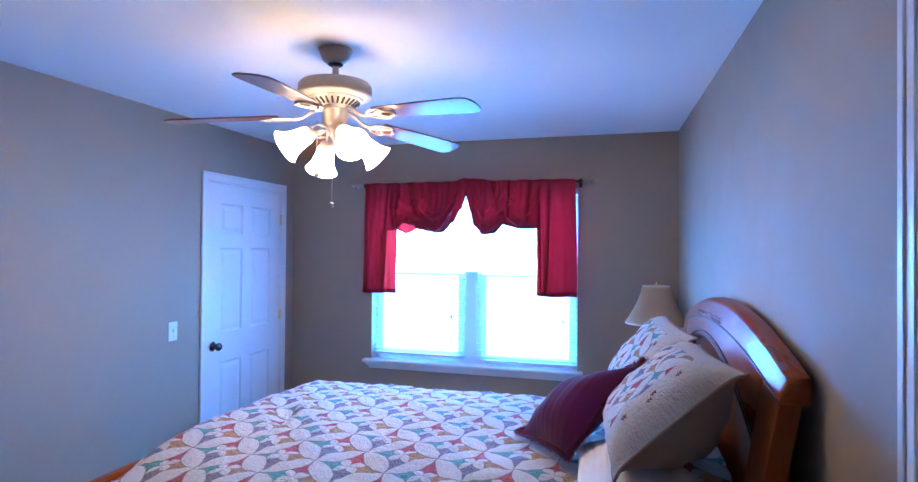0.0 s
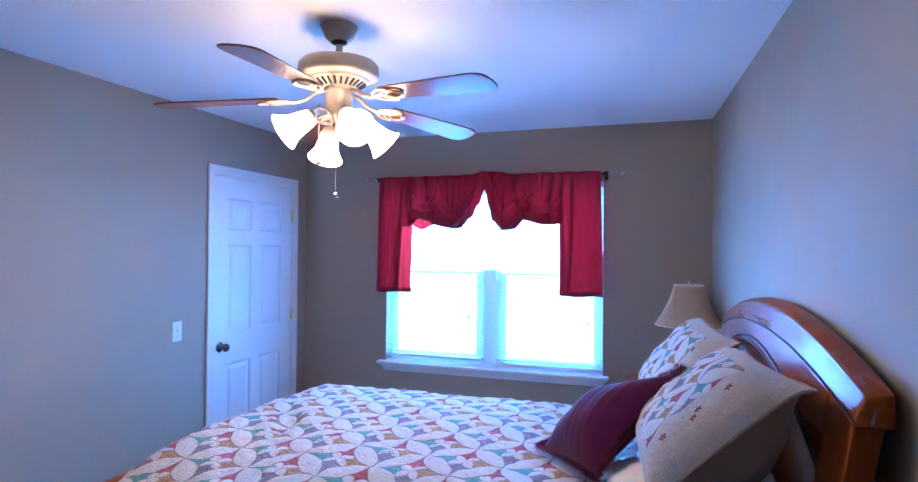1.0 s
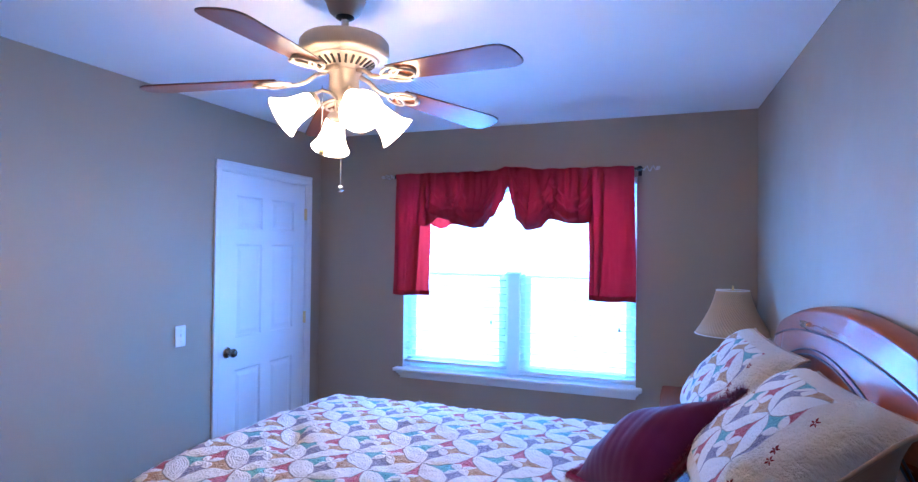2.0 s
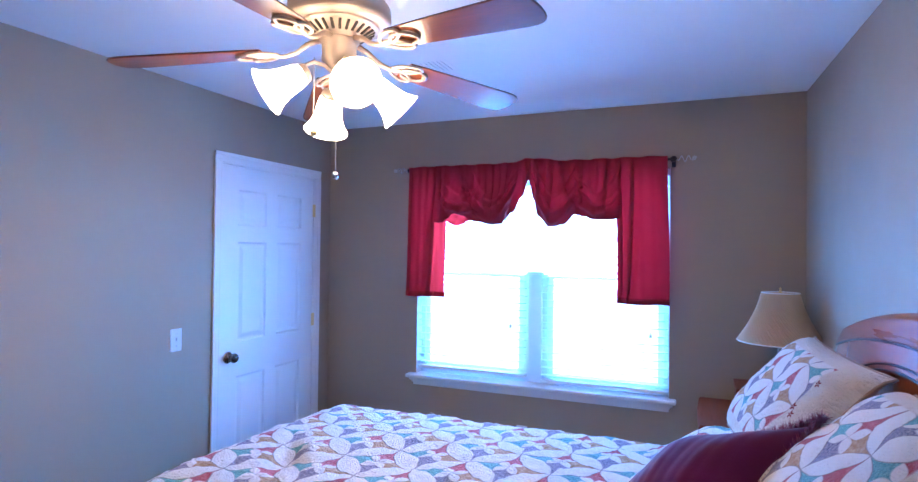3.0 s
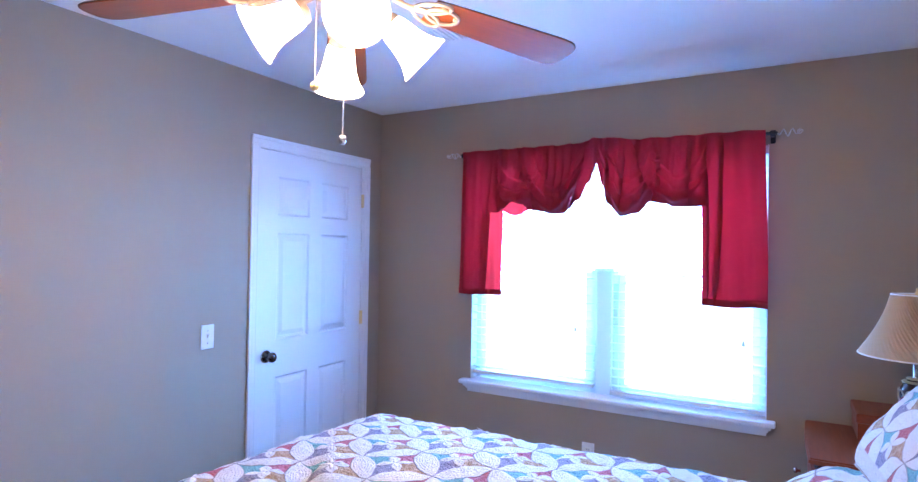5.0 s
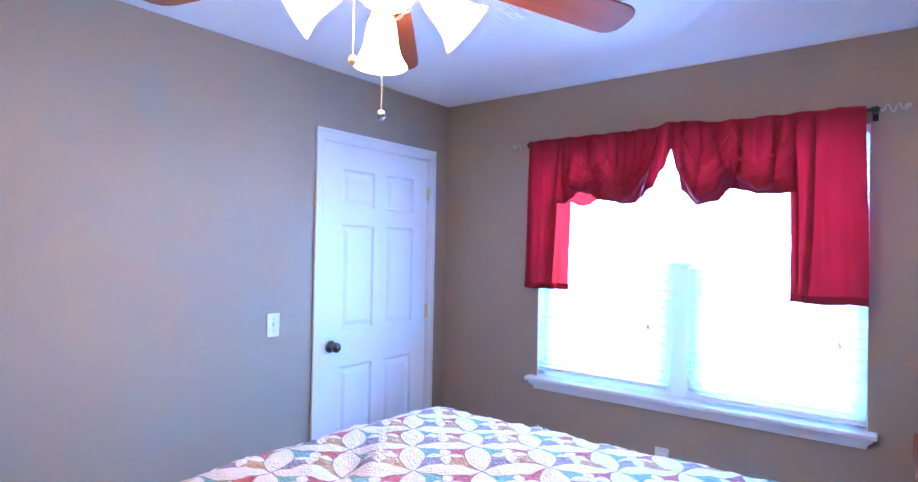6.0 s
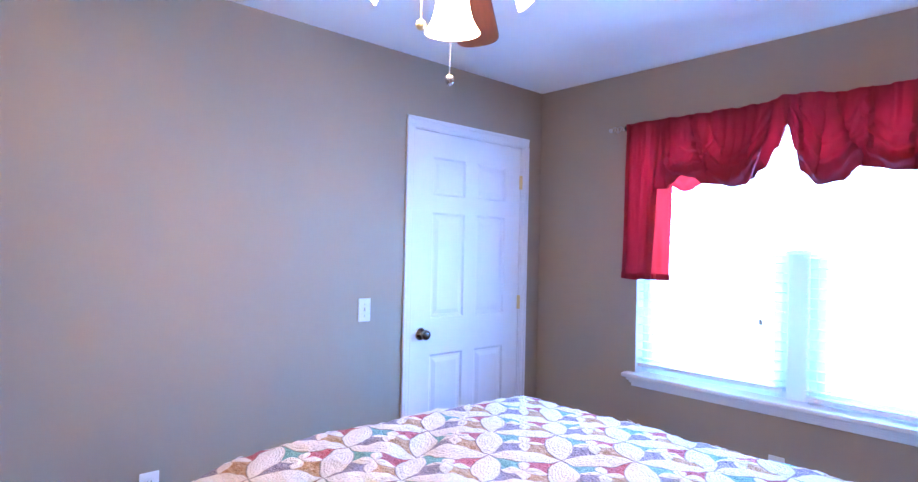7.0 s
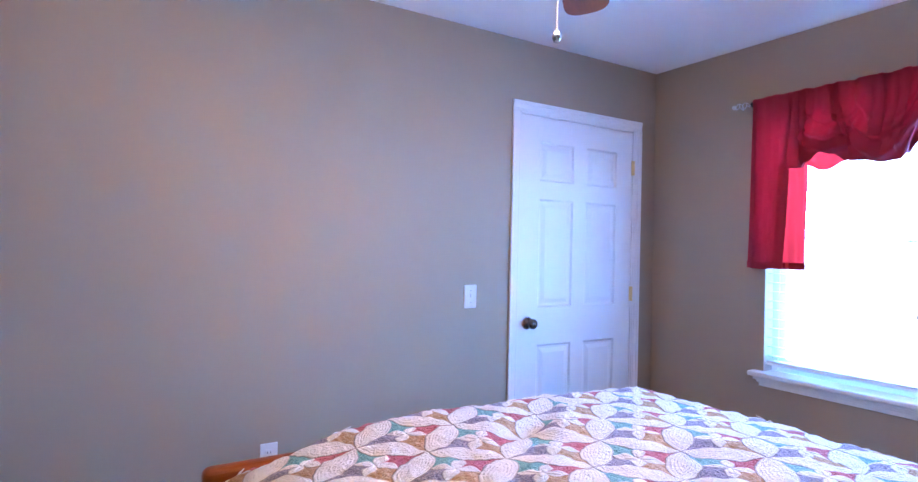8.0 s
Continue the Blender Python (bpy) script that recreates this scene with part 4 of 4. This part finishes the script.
for y0 in (1.70, 3.17):
    part("side_rail", box(-1.90, 0.36, y0, y0 + 0.03, 0.22, 0.42, 0.004, 1), CHERRY, bed)
# the low footboard, with rounded ends
fb = box(-1.945, -1.888, 1.63, 3.27, 0.12, 0.705, 0.022, 4)
part("footboard", fb, CHERRY, bed, "rounded cherry wood footboard")
for y in (1.62, 3.22):
    part("foot", box(-1.95, -1.90, y, y + 0.06, 0, 0.13, 0.006, 2), CHERRY_UP, bed)

mattress = thing("mattress", "thick white mattress on its base under the quilt", "mattress", pose(0, 0, 0))
part("box_spring", box(-1.78, 0.34, 1.745, 3.155, 0.24, 0.46, 0.04, 3), SHEET, mattress)
part("pad", box(-1.76, 0.34, 1.765, 3.135, 0.46, 0.71, 0.06, 4), SHEET, mattress)

# ---- the quilt ----
FOOT_X, HEAD_X, SIDE, SOFT = -1.745, 0.345, 0.718, 0.135
ROT = (math.cos(radians(TWIST)), math.sin(radians(TWIST)))


def petal_depth(x, y):
    """How far the quilting puffs up at a place on the flat quilt."""
    dx, dy = x - NODE_X, y - NODE_Y
    u, v = (dx * ROT[0] + dy * ROT[1]) / CELL, (dy * ROT[0] - dx * ROT[1]) / CELL
    qu, qv = abs((u + 40) % 1 - 0.5), abs((v + 40) % 1 - 0.5)
    h, l = max(qu, qv), min(qu, qv)
    d = math.hypot(1 - h, l)
    return 0.0045 * min(1, abs(d - 0.7071) / 0.13) ** 0.7


def quilt_at(X, Y):
    """A place on the flat quilt, in unrolled metres, laid over the bed."""
    ea, eb = max(0.0, FOOT_X - X), max(0.0, abs(Y - BED_Y) - SIDE)
    e = math.hypot(ea, eb)
    quarter = SOFT * math.pi / 2
    if e < 1e-9:
        h = d = 0.0
    elif e < quarter:
        h, d = SOFT * math.sin(e / SOFT), SOFT * (1 - math.cos(e / SOFT))
    else:
        h, d = SOFT + 0.05 * (e - quarter), SOFT + (e - quarter)
    sgn = 1 if Y > BED_Y else -1
    x = max(X, FOOT_X) - (h * ea / e if e else 0)
    y = BED_Y + sgn * (min(abs(Y - BED_Y), SIDE) + (h * eb / e if e else 0))
    crown = 0.822 - 0.032 * min(1, abs(Y - BED_Y) / 0.75) ** 2 - 0.012 * max(0, min(1, (-0.9 - X) / 0.8))
    # the near corner of the foot sags
    sag = max(0.0, min(1.0, (-1.25 - X) / 0.5)) * max(0.0, min(1.0, (2.10 - Y) / 0.4))
    crown -= 0.042 * sag * sag * (3 - 2 * sag)
    # the sleeping pillows under the head end
    start = 0.15 + 0.17 * max(0.0, min(1.0, (Y - 2.35) / 0.45))
    k = max(0.0, min(1.0, (X + start) / 0.24))
    k = k * k * (3 - 2 * k)
    edge = max(0.0, min(1.0, (0.80 - abs(Y - BED_Y)) / 0.22))
    edge = edge * edge * (3 - 2 * edge)
    dip = 1 - 0.45 * hump(Y, BED_Y, 0.10)
    crown += 0.130 * k * edge * dip
    # soft rumples, stronger towards the foot
    w = noise.noise(Vector((X * 3.1, Y * 3.1, 0.3))) * 0.013 + noise.noise(Vector((X * 8, Y * 8, 4))) * 0.007 + noise.noise(Vector((X * 21, Y * 21, 9))) * 0.0055 + noise.noise(Vector((X * 47, Y * 47, 2))) * 0.0026
    w += 0.022 * hump(X, -1.52, 0.09) * hump(Y, 2.43, 0.16) * math.sin(26 * (X + 0.6 * Y))
    z = crown - d
    side = 0.0
    if e > 0.05:
        # hanging folds along the sides
        along = X if eb > ea else Y
        side = 0.018 * math.sin(along * 21) * min(1, (e - 0.05) / 0.3)
    pos = Vector((x, y, z))
    up = Vector((-ea, sgn * eb, 0.0))
    n = Vector((0, 0, 1))
    if e > 1e-6:
        a = min(e / SOFT, math.pi / 2)
        n = Vector((0, 0, math.cos(a))) + up.normalized() * math.sin(a)
    pos += n * (w + side + petal_depth(X, Y))
    return pos


quilt = tagged(new("quilt"), "white petal-patterned patchwork quilt spread over the bed", "quilt")
NX, NY = 400, 380
X0, X1, Y0, Y1 = -2.30, HEAD_X, BED_Y - 1.20, BED_Y + 1.20
bm = bmesh.new()
uv = bm.loops.layers.uv.new("UVMap")
rows = []
for i in range(NX + 1):
    X = X0 + (X1 - X0) * i / NX
    rows.append([(bm.verts.new(quilt_at(X, Y0 + (Y1 - Y0) * j / NY)), X, Y0 + (Y1 - Y0) * j / NY) for j in range(NY + 1)])
for i in range(NX):
    for j in range(NY):
        q = (rows[i][j], rows[i + 1][j], rows[i + 1][j + 1], rows[i][j + 1])
        f = bm.faces.new([c[0] for c in q])
        for loop, c in zip(f.loops, q):
            loop[uv].uv = (c[1], c[2])
cover = part("cover", bm, QUILT, quilt, "", True)
so = cover.modifiers.new("thick", "SOLIDIFY")
so.thickness, so.offset = 0.008, -1

# a small four-petalled white tuft stitched in the middle of each coloured square
tuft = bmesh.new()
for k in range(4):
    a = math.pi / 2 * k + radians(TWIST)
    pts = [(r * math.cos(a), r * math.sin(a), h) for r, h in ((0.003, 0.002), (0.016, 0.004), (0.032, 0.004), (0.046, 0.001))]
    tuft = tube(pts, [0.004, 0.0062, 0.0070, 0.003], 6, tuft)
tuft.transform(Matrix.Diagonal((0.86, 0.86, 0.26, 1)))
tuft_mesh = bpy.data.meshes.new("tuft")
tuft.to_mesh(tuft_mesh)
tuft.free()
tuft_mesh.materials.append(COTTON)
tuft_mesh.polygons.foreach_set("use_smooth", [True] * len(tuft_mesh.polygons))
for i in range(-14, 15):
    for j in range(-14, 15):
        X = NODE_X + CELL * ((i + 0.5) * ROT[0] - (j + 0.5) * ROT[1])
        Y = NODE_Y + CELL * ((i + 0.5) * ROT[1] + (j + 0.5) * ROT[0])
        over = math.hypot(max(0.0, FOOT_X - X), max(0.0, abs(Y - BED_Y) - SIDE))
        if X > 0.0 or over > 0.22:
            continue
        p = quilt_at(X, Y)
        dx, dy = quilt_at(X + 0.02, Y) - quilt_at(X - 0.02, Y), quilt_at(X, Y + 0.02) - quilt_at(X, Y - 0.02)
        z = dx.cross(dy).normalized()
        x = (dx - z * dx.dot(z)).normalized()
        ob = new("tuft", tuft_mesh)
        ob.parent = quilt
        ob.matrix_local = Matrix.Translation(p - z * 0.001) @ Matrix((x, z.cross(x), z)).transposed().to_4x4()


# ---- pillows ----
def pillow_point(u, v, w, h, t, front, pinch=0.05, power=0.48, blunt=3.0):
    """u and v from -1 to 1 over the pillow's face; its corners end in small soft ears."""
    ear = 1 + 0.03 * abs(u * v) ** 9
    ru = (1 - pinch * (1 - v * v)) * ear
    rv = (1 - pinch * (1 - u * u)) * ear
    fat = max(0.0, (1 - abs(u) ** blunt) * (1 - abs(v) ** blunt)) ** power
    wr = 0.016 * noise.noise(Vector((u * 3 + w, v * 3, front))) * fat
    droop = -0.014 * abs(u * v) ** 12
    return Vector((u * w / 2 * ru, v * h / 2 * rv, front * (t / 2) * fat + wr + droop))


def sham(label, m, w, h, t, uv_at, seed, flowers, fabric=SHAM):
    """A plump pillow in its local x (width), y (height), z (front)."""
    th = thing("pillow_sham", label, "pillow", m, "pillow shams against the headboard")
    n = 44
    bm = bmesh.new()
    la, lb = bm.loops.layers.uv.new("UVMap"), bm.loops.layers.uv.new("border")
    vs = {}
    for i in range(n + 1):
        for j in range(n + 1):
            u, v = -1 + 2 * i / n, -1 + 2 * j / n
            p = pillow_point(u, v, w, h, t, 1)
            p.z += 0.6 * petal_depth(uv_at[0] + u * w * 0.62, uv_at[1] + v * h * 0.62) * (1 - max(abs(u), abs(v)) ** 8)
            vs[i, j] = (bm.verts.new(p), u, v)
    for i in range(n):
        for j in range(n):
            q = (vs[i, j], vs[i + 1, j], vs[i + 1, j + 1], vs[i, j + 1])
            f = bm.faces.new([c[0] for c in q])
            for loop, c in zip(f.loops, q):
                loop[la].uv = (uv_at[0] + c[1] * w * 0.62, uv_at[1] + c[2] * h * 0.62)
                loop[lb].uv = (c[1], c[2])
    face = part("front", bm, fabric, th, "quilted patchwork face", True)
    back = grid(n, n, lambda a, b: pillow_point(1 - 2 * a, -1 + 2 * b, w, h, t * 2.0, -1, 0.05, 0.72, 2.0))
    part("back", back, LINEN, th, "plain taupe backing", True)
    edge = []
    for k in range(4):
        for i in range(24):
            s = -1 + 2 * i / 24
            u, v = ((s, -1), (1, s), (-s, 1), (-1, -s))[k]
            edge.append(pillow_point(u, v, w, h, t, 1))
    part("binding", tube(edge, 0.005, 6, None, True), LINEN, th, "", True)
    for u, v in flowers:
        p = pillow_point(u, v, w, h, t, 1)
        e = 0.01
        du, dv = pillow_point(u + e, v, w, h, t, 1) - p, pillow_point(u, v + e, w, h, t, 1) - p
        z = du.cross(dv).normalized()
        x = du.normalized()
        rot = Matrix((x, z.cross(x), z)).transposed().to_4x4()
        fl = None
        for k in range(5):
            a = 2 * math.pi * k / 5 + u
            pts = [(0.002 * math.cos(a), 0.002 * math.sin(a), 0.002), (0.007 * math.cos(a), 0.007 * math.sin(a), 0.0028), (0.012 * math.cos(a), 0.012 * math.sin(a), 0.002)]
            fl = tube(pts, [0.0011, 0.0022, 0.0008], 6, fl)
        ob = part("embroidered_flower", fl, THREAD, th, "small dark red stitched flower")
        ob.matrix_local = Matrix.Translation(p) @ rot
    return th


def propped(low_far, low_near, top_near):
    """The pose, width and height of a pillow from three of its corners."""
    a, b, c = Vector(low_far), Vector(low_near), Vector(top_near)
    x = (b - a).normalized()
    y = (c - b) - x * (c - b).dot(x)
    h, y = y.length, y.normalized()
    m = Matrix((x, y, x.cross(y))).transposed().to_4x4()
    m.translation = (a + c) / 2
    return m, (b - a).length, h


FLOWERS = [(0.74, 0.45), (0.72, 0.03), (0.77, -0.07), (0.73, -0.48), (-0.82, 0.45), (-0.80, -0.02), (-0.82, -0.45)]
m, w, h = propped((-0.035, 2.26, 0.965), (0.008, 1.625, 0.992), (0.336, 1.650, 1.288))
sham("plump patchwork pillow sham with cream border and red stitched flowers", m, w, h, 0.19, (-0.60, 1.55), 1, FLOWERS, SHAM_WIDE)
m, w, h = propped((-0.045, 3.12, 0.940), (0.020, 2.47, 0.930), (0.300, 2.47, 1.260))
sham("patchwork pillow sham propped by the bedside lamp", m, w, h, 0.17, (-0.35, 1.72), 2, FLOWERS)

# a plump white pillow lies flat under the propped one
rest, rw, rh, rt = pose(0.102, 1.920, 0.860, 0, 0, 93), 0.66, 0.44, 0.17
flat = thing("bed_pillow", "white ribbed sleeping pillow lying under the propped sham", "pillow", rest)
part("cover", join(grid(40, 40, lambda a, b: pillow_point(-1 + 2 * a, -1 + 2 * b, rw, rh, rt, 1, 0.05, 0.5) + Vector((0, 0, 0.0034 * math.sin(34 * math.pi * b)))), grid(40, 40, lambda a, b: pillow_point(1 - 2 * a, -1 + 2 * b, rw, rh, rt * 0.6, -1, 0.05, 0.5))), COTTON, flat, "", True)

# the maroon cushion with its fringe
CORNERS = [Vector(c) for c in ((-0.382, 2.372, 0.840), (-0.150, 2.030, 0.885), (0.108, 2.185, 1.205), (-0.115, 2.525, 1.000))]
CUSHION_AT = Vector((-0.12, 2.28, 0.83))
CUSHION_UP = (CORNERS[2] - CORNERS[0]).cross(CORNERS[3] - CORNERS[1]).normalized()


def cushion_point(u, v, t):
    """u and v from -1 to 1; a soft square between its four corners, t thick to one side."""
    pu, pv = u * (1 - 0.08 * (1 - v * v)), v * (1 - 0.08 * (1 - u * u))
    a, b = (pu + 1) / 2, (pv + 1) / 2
    p = CORNERS[0] * (1 - a) * (1 - b) + CORNERS[1] * a * (1 - b) + CORNERS[2] * a * b + CORNERS[3] * (1 - a) * b
    fat = max(0.0, (1 - abs(u) ** 2.5) * (1 - abs(v) ** 2.5)) ** 0.85
    # stitched rows run across the velvet
    row = 0.0014 * abs(math.sin(5.5 * math.pi * (u + 0.1 * v))) * min(1, 3 * fat)
    soft = 0.012 * noise.noise(Vector((u * 2, v * 2, 7))) * fat
    return p - CUSHION_AT + CUSHION_UP * (t * fat + (row + soft) * (1 if t > 0 else 0))


cushion = thing("throw_cushion", "maroon velvet throw cushion with crimson eyelash fringe", "cushion", Matrix.Translation(CUSHION_AT))
part("front", grid(60, 40, lambda a, b: cushion_point(-1 + 2 * a, -1 + 2 * b, 0.112)), MAROON, cushion, "", True)
part("back", grid(36, 36, lambda a, b: cushion_point(1 - 2 * a, -1 + 2 * b, -0.075)), MAROON, cushion, "", True)
rnd = random.Random(4)
verts, faces = [], []
for k in range(4):
    for i in range(2400):
        s = rnd.uniform(-1, 1)
        u, v = ((s, -1), (1, s), (-s, 1), (-1, -s))[k]
        p = cushion_point(u, v, 0.0)
        outw = (p - cushion_point(u * 0.9, v * 0.9, 0.0)).normalized()
        tipv = (outw + CUSHION_UP * rnd.uniform(-0.3, 1.3) + Vector((rnd.uniform(-0.6, 0.6), rnd.uniform(-0.6, 0.6), rnd.uniform(-0.5, 0.5)))).normalized() * rnd.uniform(0.014, 0.034)
        w = tipv.cross(CUSHION_UP).normalized() * 0.0011
        bend = p + tipv * 0.6 + Vector((0, 0, 0.003))
        n0 = len(verts)
        verts += [p - w, p + w, bend + w * 0.8, bend - w * 0.8, p + tipv]
        faces += [(n0, n0 + 1, n0 + 2, n0 + 3), (n0 + 3, n0 + 2, n0 + 4)]
me = bpy.data.meshes.new("fringe")
me.from_pydata([tuple(v) for v in verts], [], faces)
me.materials.append(FRINGE)
fr = new("fringe", me)
fr.parent = cushion
tagged(fr, "crimson eyelash fringe", kind="stuff")

# ---- the nightstand, the box on it and the lamp ----
stand = thing("nightstand", "cherry wood nightstand with a bow front beside the bed", "nightstand", pose(0, 0, 0))
TOPZ = 0.745
front = [(-0.140 - 0.008 * math.sin(math.pi * i / 16), 3.72 + 0.60 * i / 16) for i in range(17)]
top = prism([(0.375, 3.72), (0.375, 4.32)] + front[::-1], 0.024, None, Matrix.Translation((0, 0, TOPZ - 0.024)))
bmesh.ops.bevel(top, geom=[e for e in top.edges if abs(e.verts[0].co.z - e.verts[1].co.z) < 1e-6], offset=0.006, segments=2, affect="EDGES")
part("top", top, CHERRY_RED, stand)
part("body", prism([(0.365, 3.74), (0.365, 4.30)] + [(x + 0.03, 3.74 + (y - 3.72) * 0.56 / 0.6) for x, y in front[::-1]], TOPZ - 0.104, None, Matrix.Translation((0, 0, 0.08))), CHERRY_DARK, stand)
for z0, z1 in ((0.12, 0.39), (0.41, 0.69)):
    d = part("drawer", prism([(x + 0.012 + dx, 3.77 + (y - 3.72) * 0.50 / 0.6) for dx, seq in ((0.012, front[::-1]), (0.0, front)) for x, y in seq], z1 - z0, None, Matrix.Translation((0, 0, z0))), CHERRY_RED, stand)
    for y in (3.88, 4.16):
        part("knob", lathe([(0.006, 0), (0.006, 0.012), (0.014, 0.018), (0.012, 0.028), (0.003, 0.031)], 16, pose(-0.158, y, (z0 + z1) / 2, 0, -90, 0)), CHROME, d, "round metal knob", True)
for x, y in ((-0.09, 3.77), (-0.09, 4.27), (0.33, 3.77), (0.33, 4.27)):
    part("foot", lathe([(0.018, 0), (0.028, 0.04), (0.022, 0.085)], 14, Matrix.Translation((x, y, 0))), CHERRY, stand)

chest = thing("wooden_box", "lidded reddish wooden box on the nightstand", "box", pose(0.205, 4.135, TOPZ))
part("body", box(-0.165, 0.150, -0.115, 0.160, 0.012, 0.085, 0.004, 2), CHERRY_RED, chest)
part("lid", box(-0.170, 0.155, -0.120, 0.165, 0.087, 0.125, 0.005, 2), CHERRY_RED, chest)
for x in (-0.15, 0.135):
    for y in (-0.10, 0.145):
        part("foot", box(x - 0.012, x + 0.012, y - 0.012, y + 0.012, 0, 0.013, 0.003, 1), CHERRY, chest)

LAMP = (0.232, 4.02)
table_lamp = thing("table_lamp", "table lamp with a pleated ivory bell shade and dark ornate base", "table lamp", pose(LAMP[0], LAMP[1], TOPZ))
B = 0.125
part("base", lathe([(0.060, B), (0.060, B + 0.012), (0.030, B + 0.022), (0.022, B + 0.035), (0.040, B + 0.055), (0.056, B + 0.085), (0.055, B + 0.120), (0.040, B + 0.150), (0.026, B + 0.165)], 32), LACQUER, table_lamp, "dark lacquered ornate base", True)
for i in range(9):
    a = 2 * math.pi * i / 9
    loop = [(0.0585 * math.cos(a + 0.28 * math.cos(q)), 0.0585 * math.sin(a + 0.28 * math.cos(q)), B + 0.100 + 0.022 * math.sin(q)) for q in [2 * math.pi * k / 14 for k in range(14)]]
    part("relief_scroll", tube(loop, 0.003, 6, None, True), GOLD, table_lamp)
for z in (0.150, 0.163):
    part("band", lathe([(0.044 - (z - 0.15), B + z), (0.048 - (z - 0.15), B + z + 0.004), (0.044 - (z - 0.15), B + z + 0.008)], 28), GOLD, table_lamp)
part("neck", lathe([(0.020, B + 0.165), (0.013, B + 0.175), (0.013, 0.420), (0.018, 0.430)], 20), CHROME, table_lamp, "chrome neck", True)
part("harp", tube([(0, -0.006, 0.42), (0, -0.045, 0.47), (0, -0.045, 0.55), (0, 0, 0.628), (0, 0.045, 0.55), (0, 0.045, 0.47), (0, 0.006, 0.42)], 0.0025, 6), BRASS, table_lamp)
part("finial", lathe([(0.004, 0.622), (0.008, 0.630), (0.004, 0.640), (0.006, 0.646), (0.001, 0.652)], 12), BRASS, table_lamp)
ZB, ZT, RB, RT = 0.380, 0.624, 0.195, 0.085
pl = bmesh.new()
rings, steps = [], 240
for j in range(15):
    k = j / 14
    r = RT + (RB - RT) * (k ** 1.7 * 0.75 + k * 0.25)
    z = ZT + (ZB - ZT) * k
    ringv = []
    for i in range(steps):
        a = 2 * math.pi * i / steps + 1.25 * k
        rr = r + 0.0036 * math.cos(60 * 2 * math.pi * i / steps) * (1 if 0 < j < 14 else 0.2)
        ringv.append(pl.verts.new((rr * math.cos(a), rr * math.sin(a), z)))
    rings.append(ringv)
for a, b in zip(rings, rings[1:]):
    for i in range(steps):
        pl.faces.new((a[i], b[i], b[(i + 1) % steps], a[(i + 1) % steps]))
shade = part("shade", pl, PLEAT, table_lamp, "pleated ivory bell shade", True)
so = shade.modifiers.new("thick", "SOLIDIFY")
so.thickness, so.offset = 0.0015, -1
for r, z in ((RT, ZT), (RB, ZB)):
    part("shade_trim", tube(ring(0, 0, r, r, z, 0, 60), 0.0032, 6, None, True), COTTON, shade, "white shade trim")
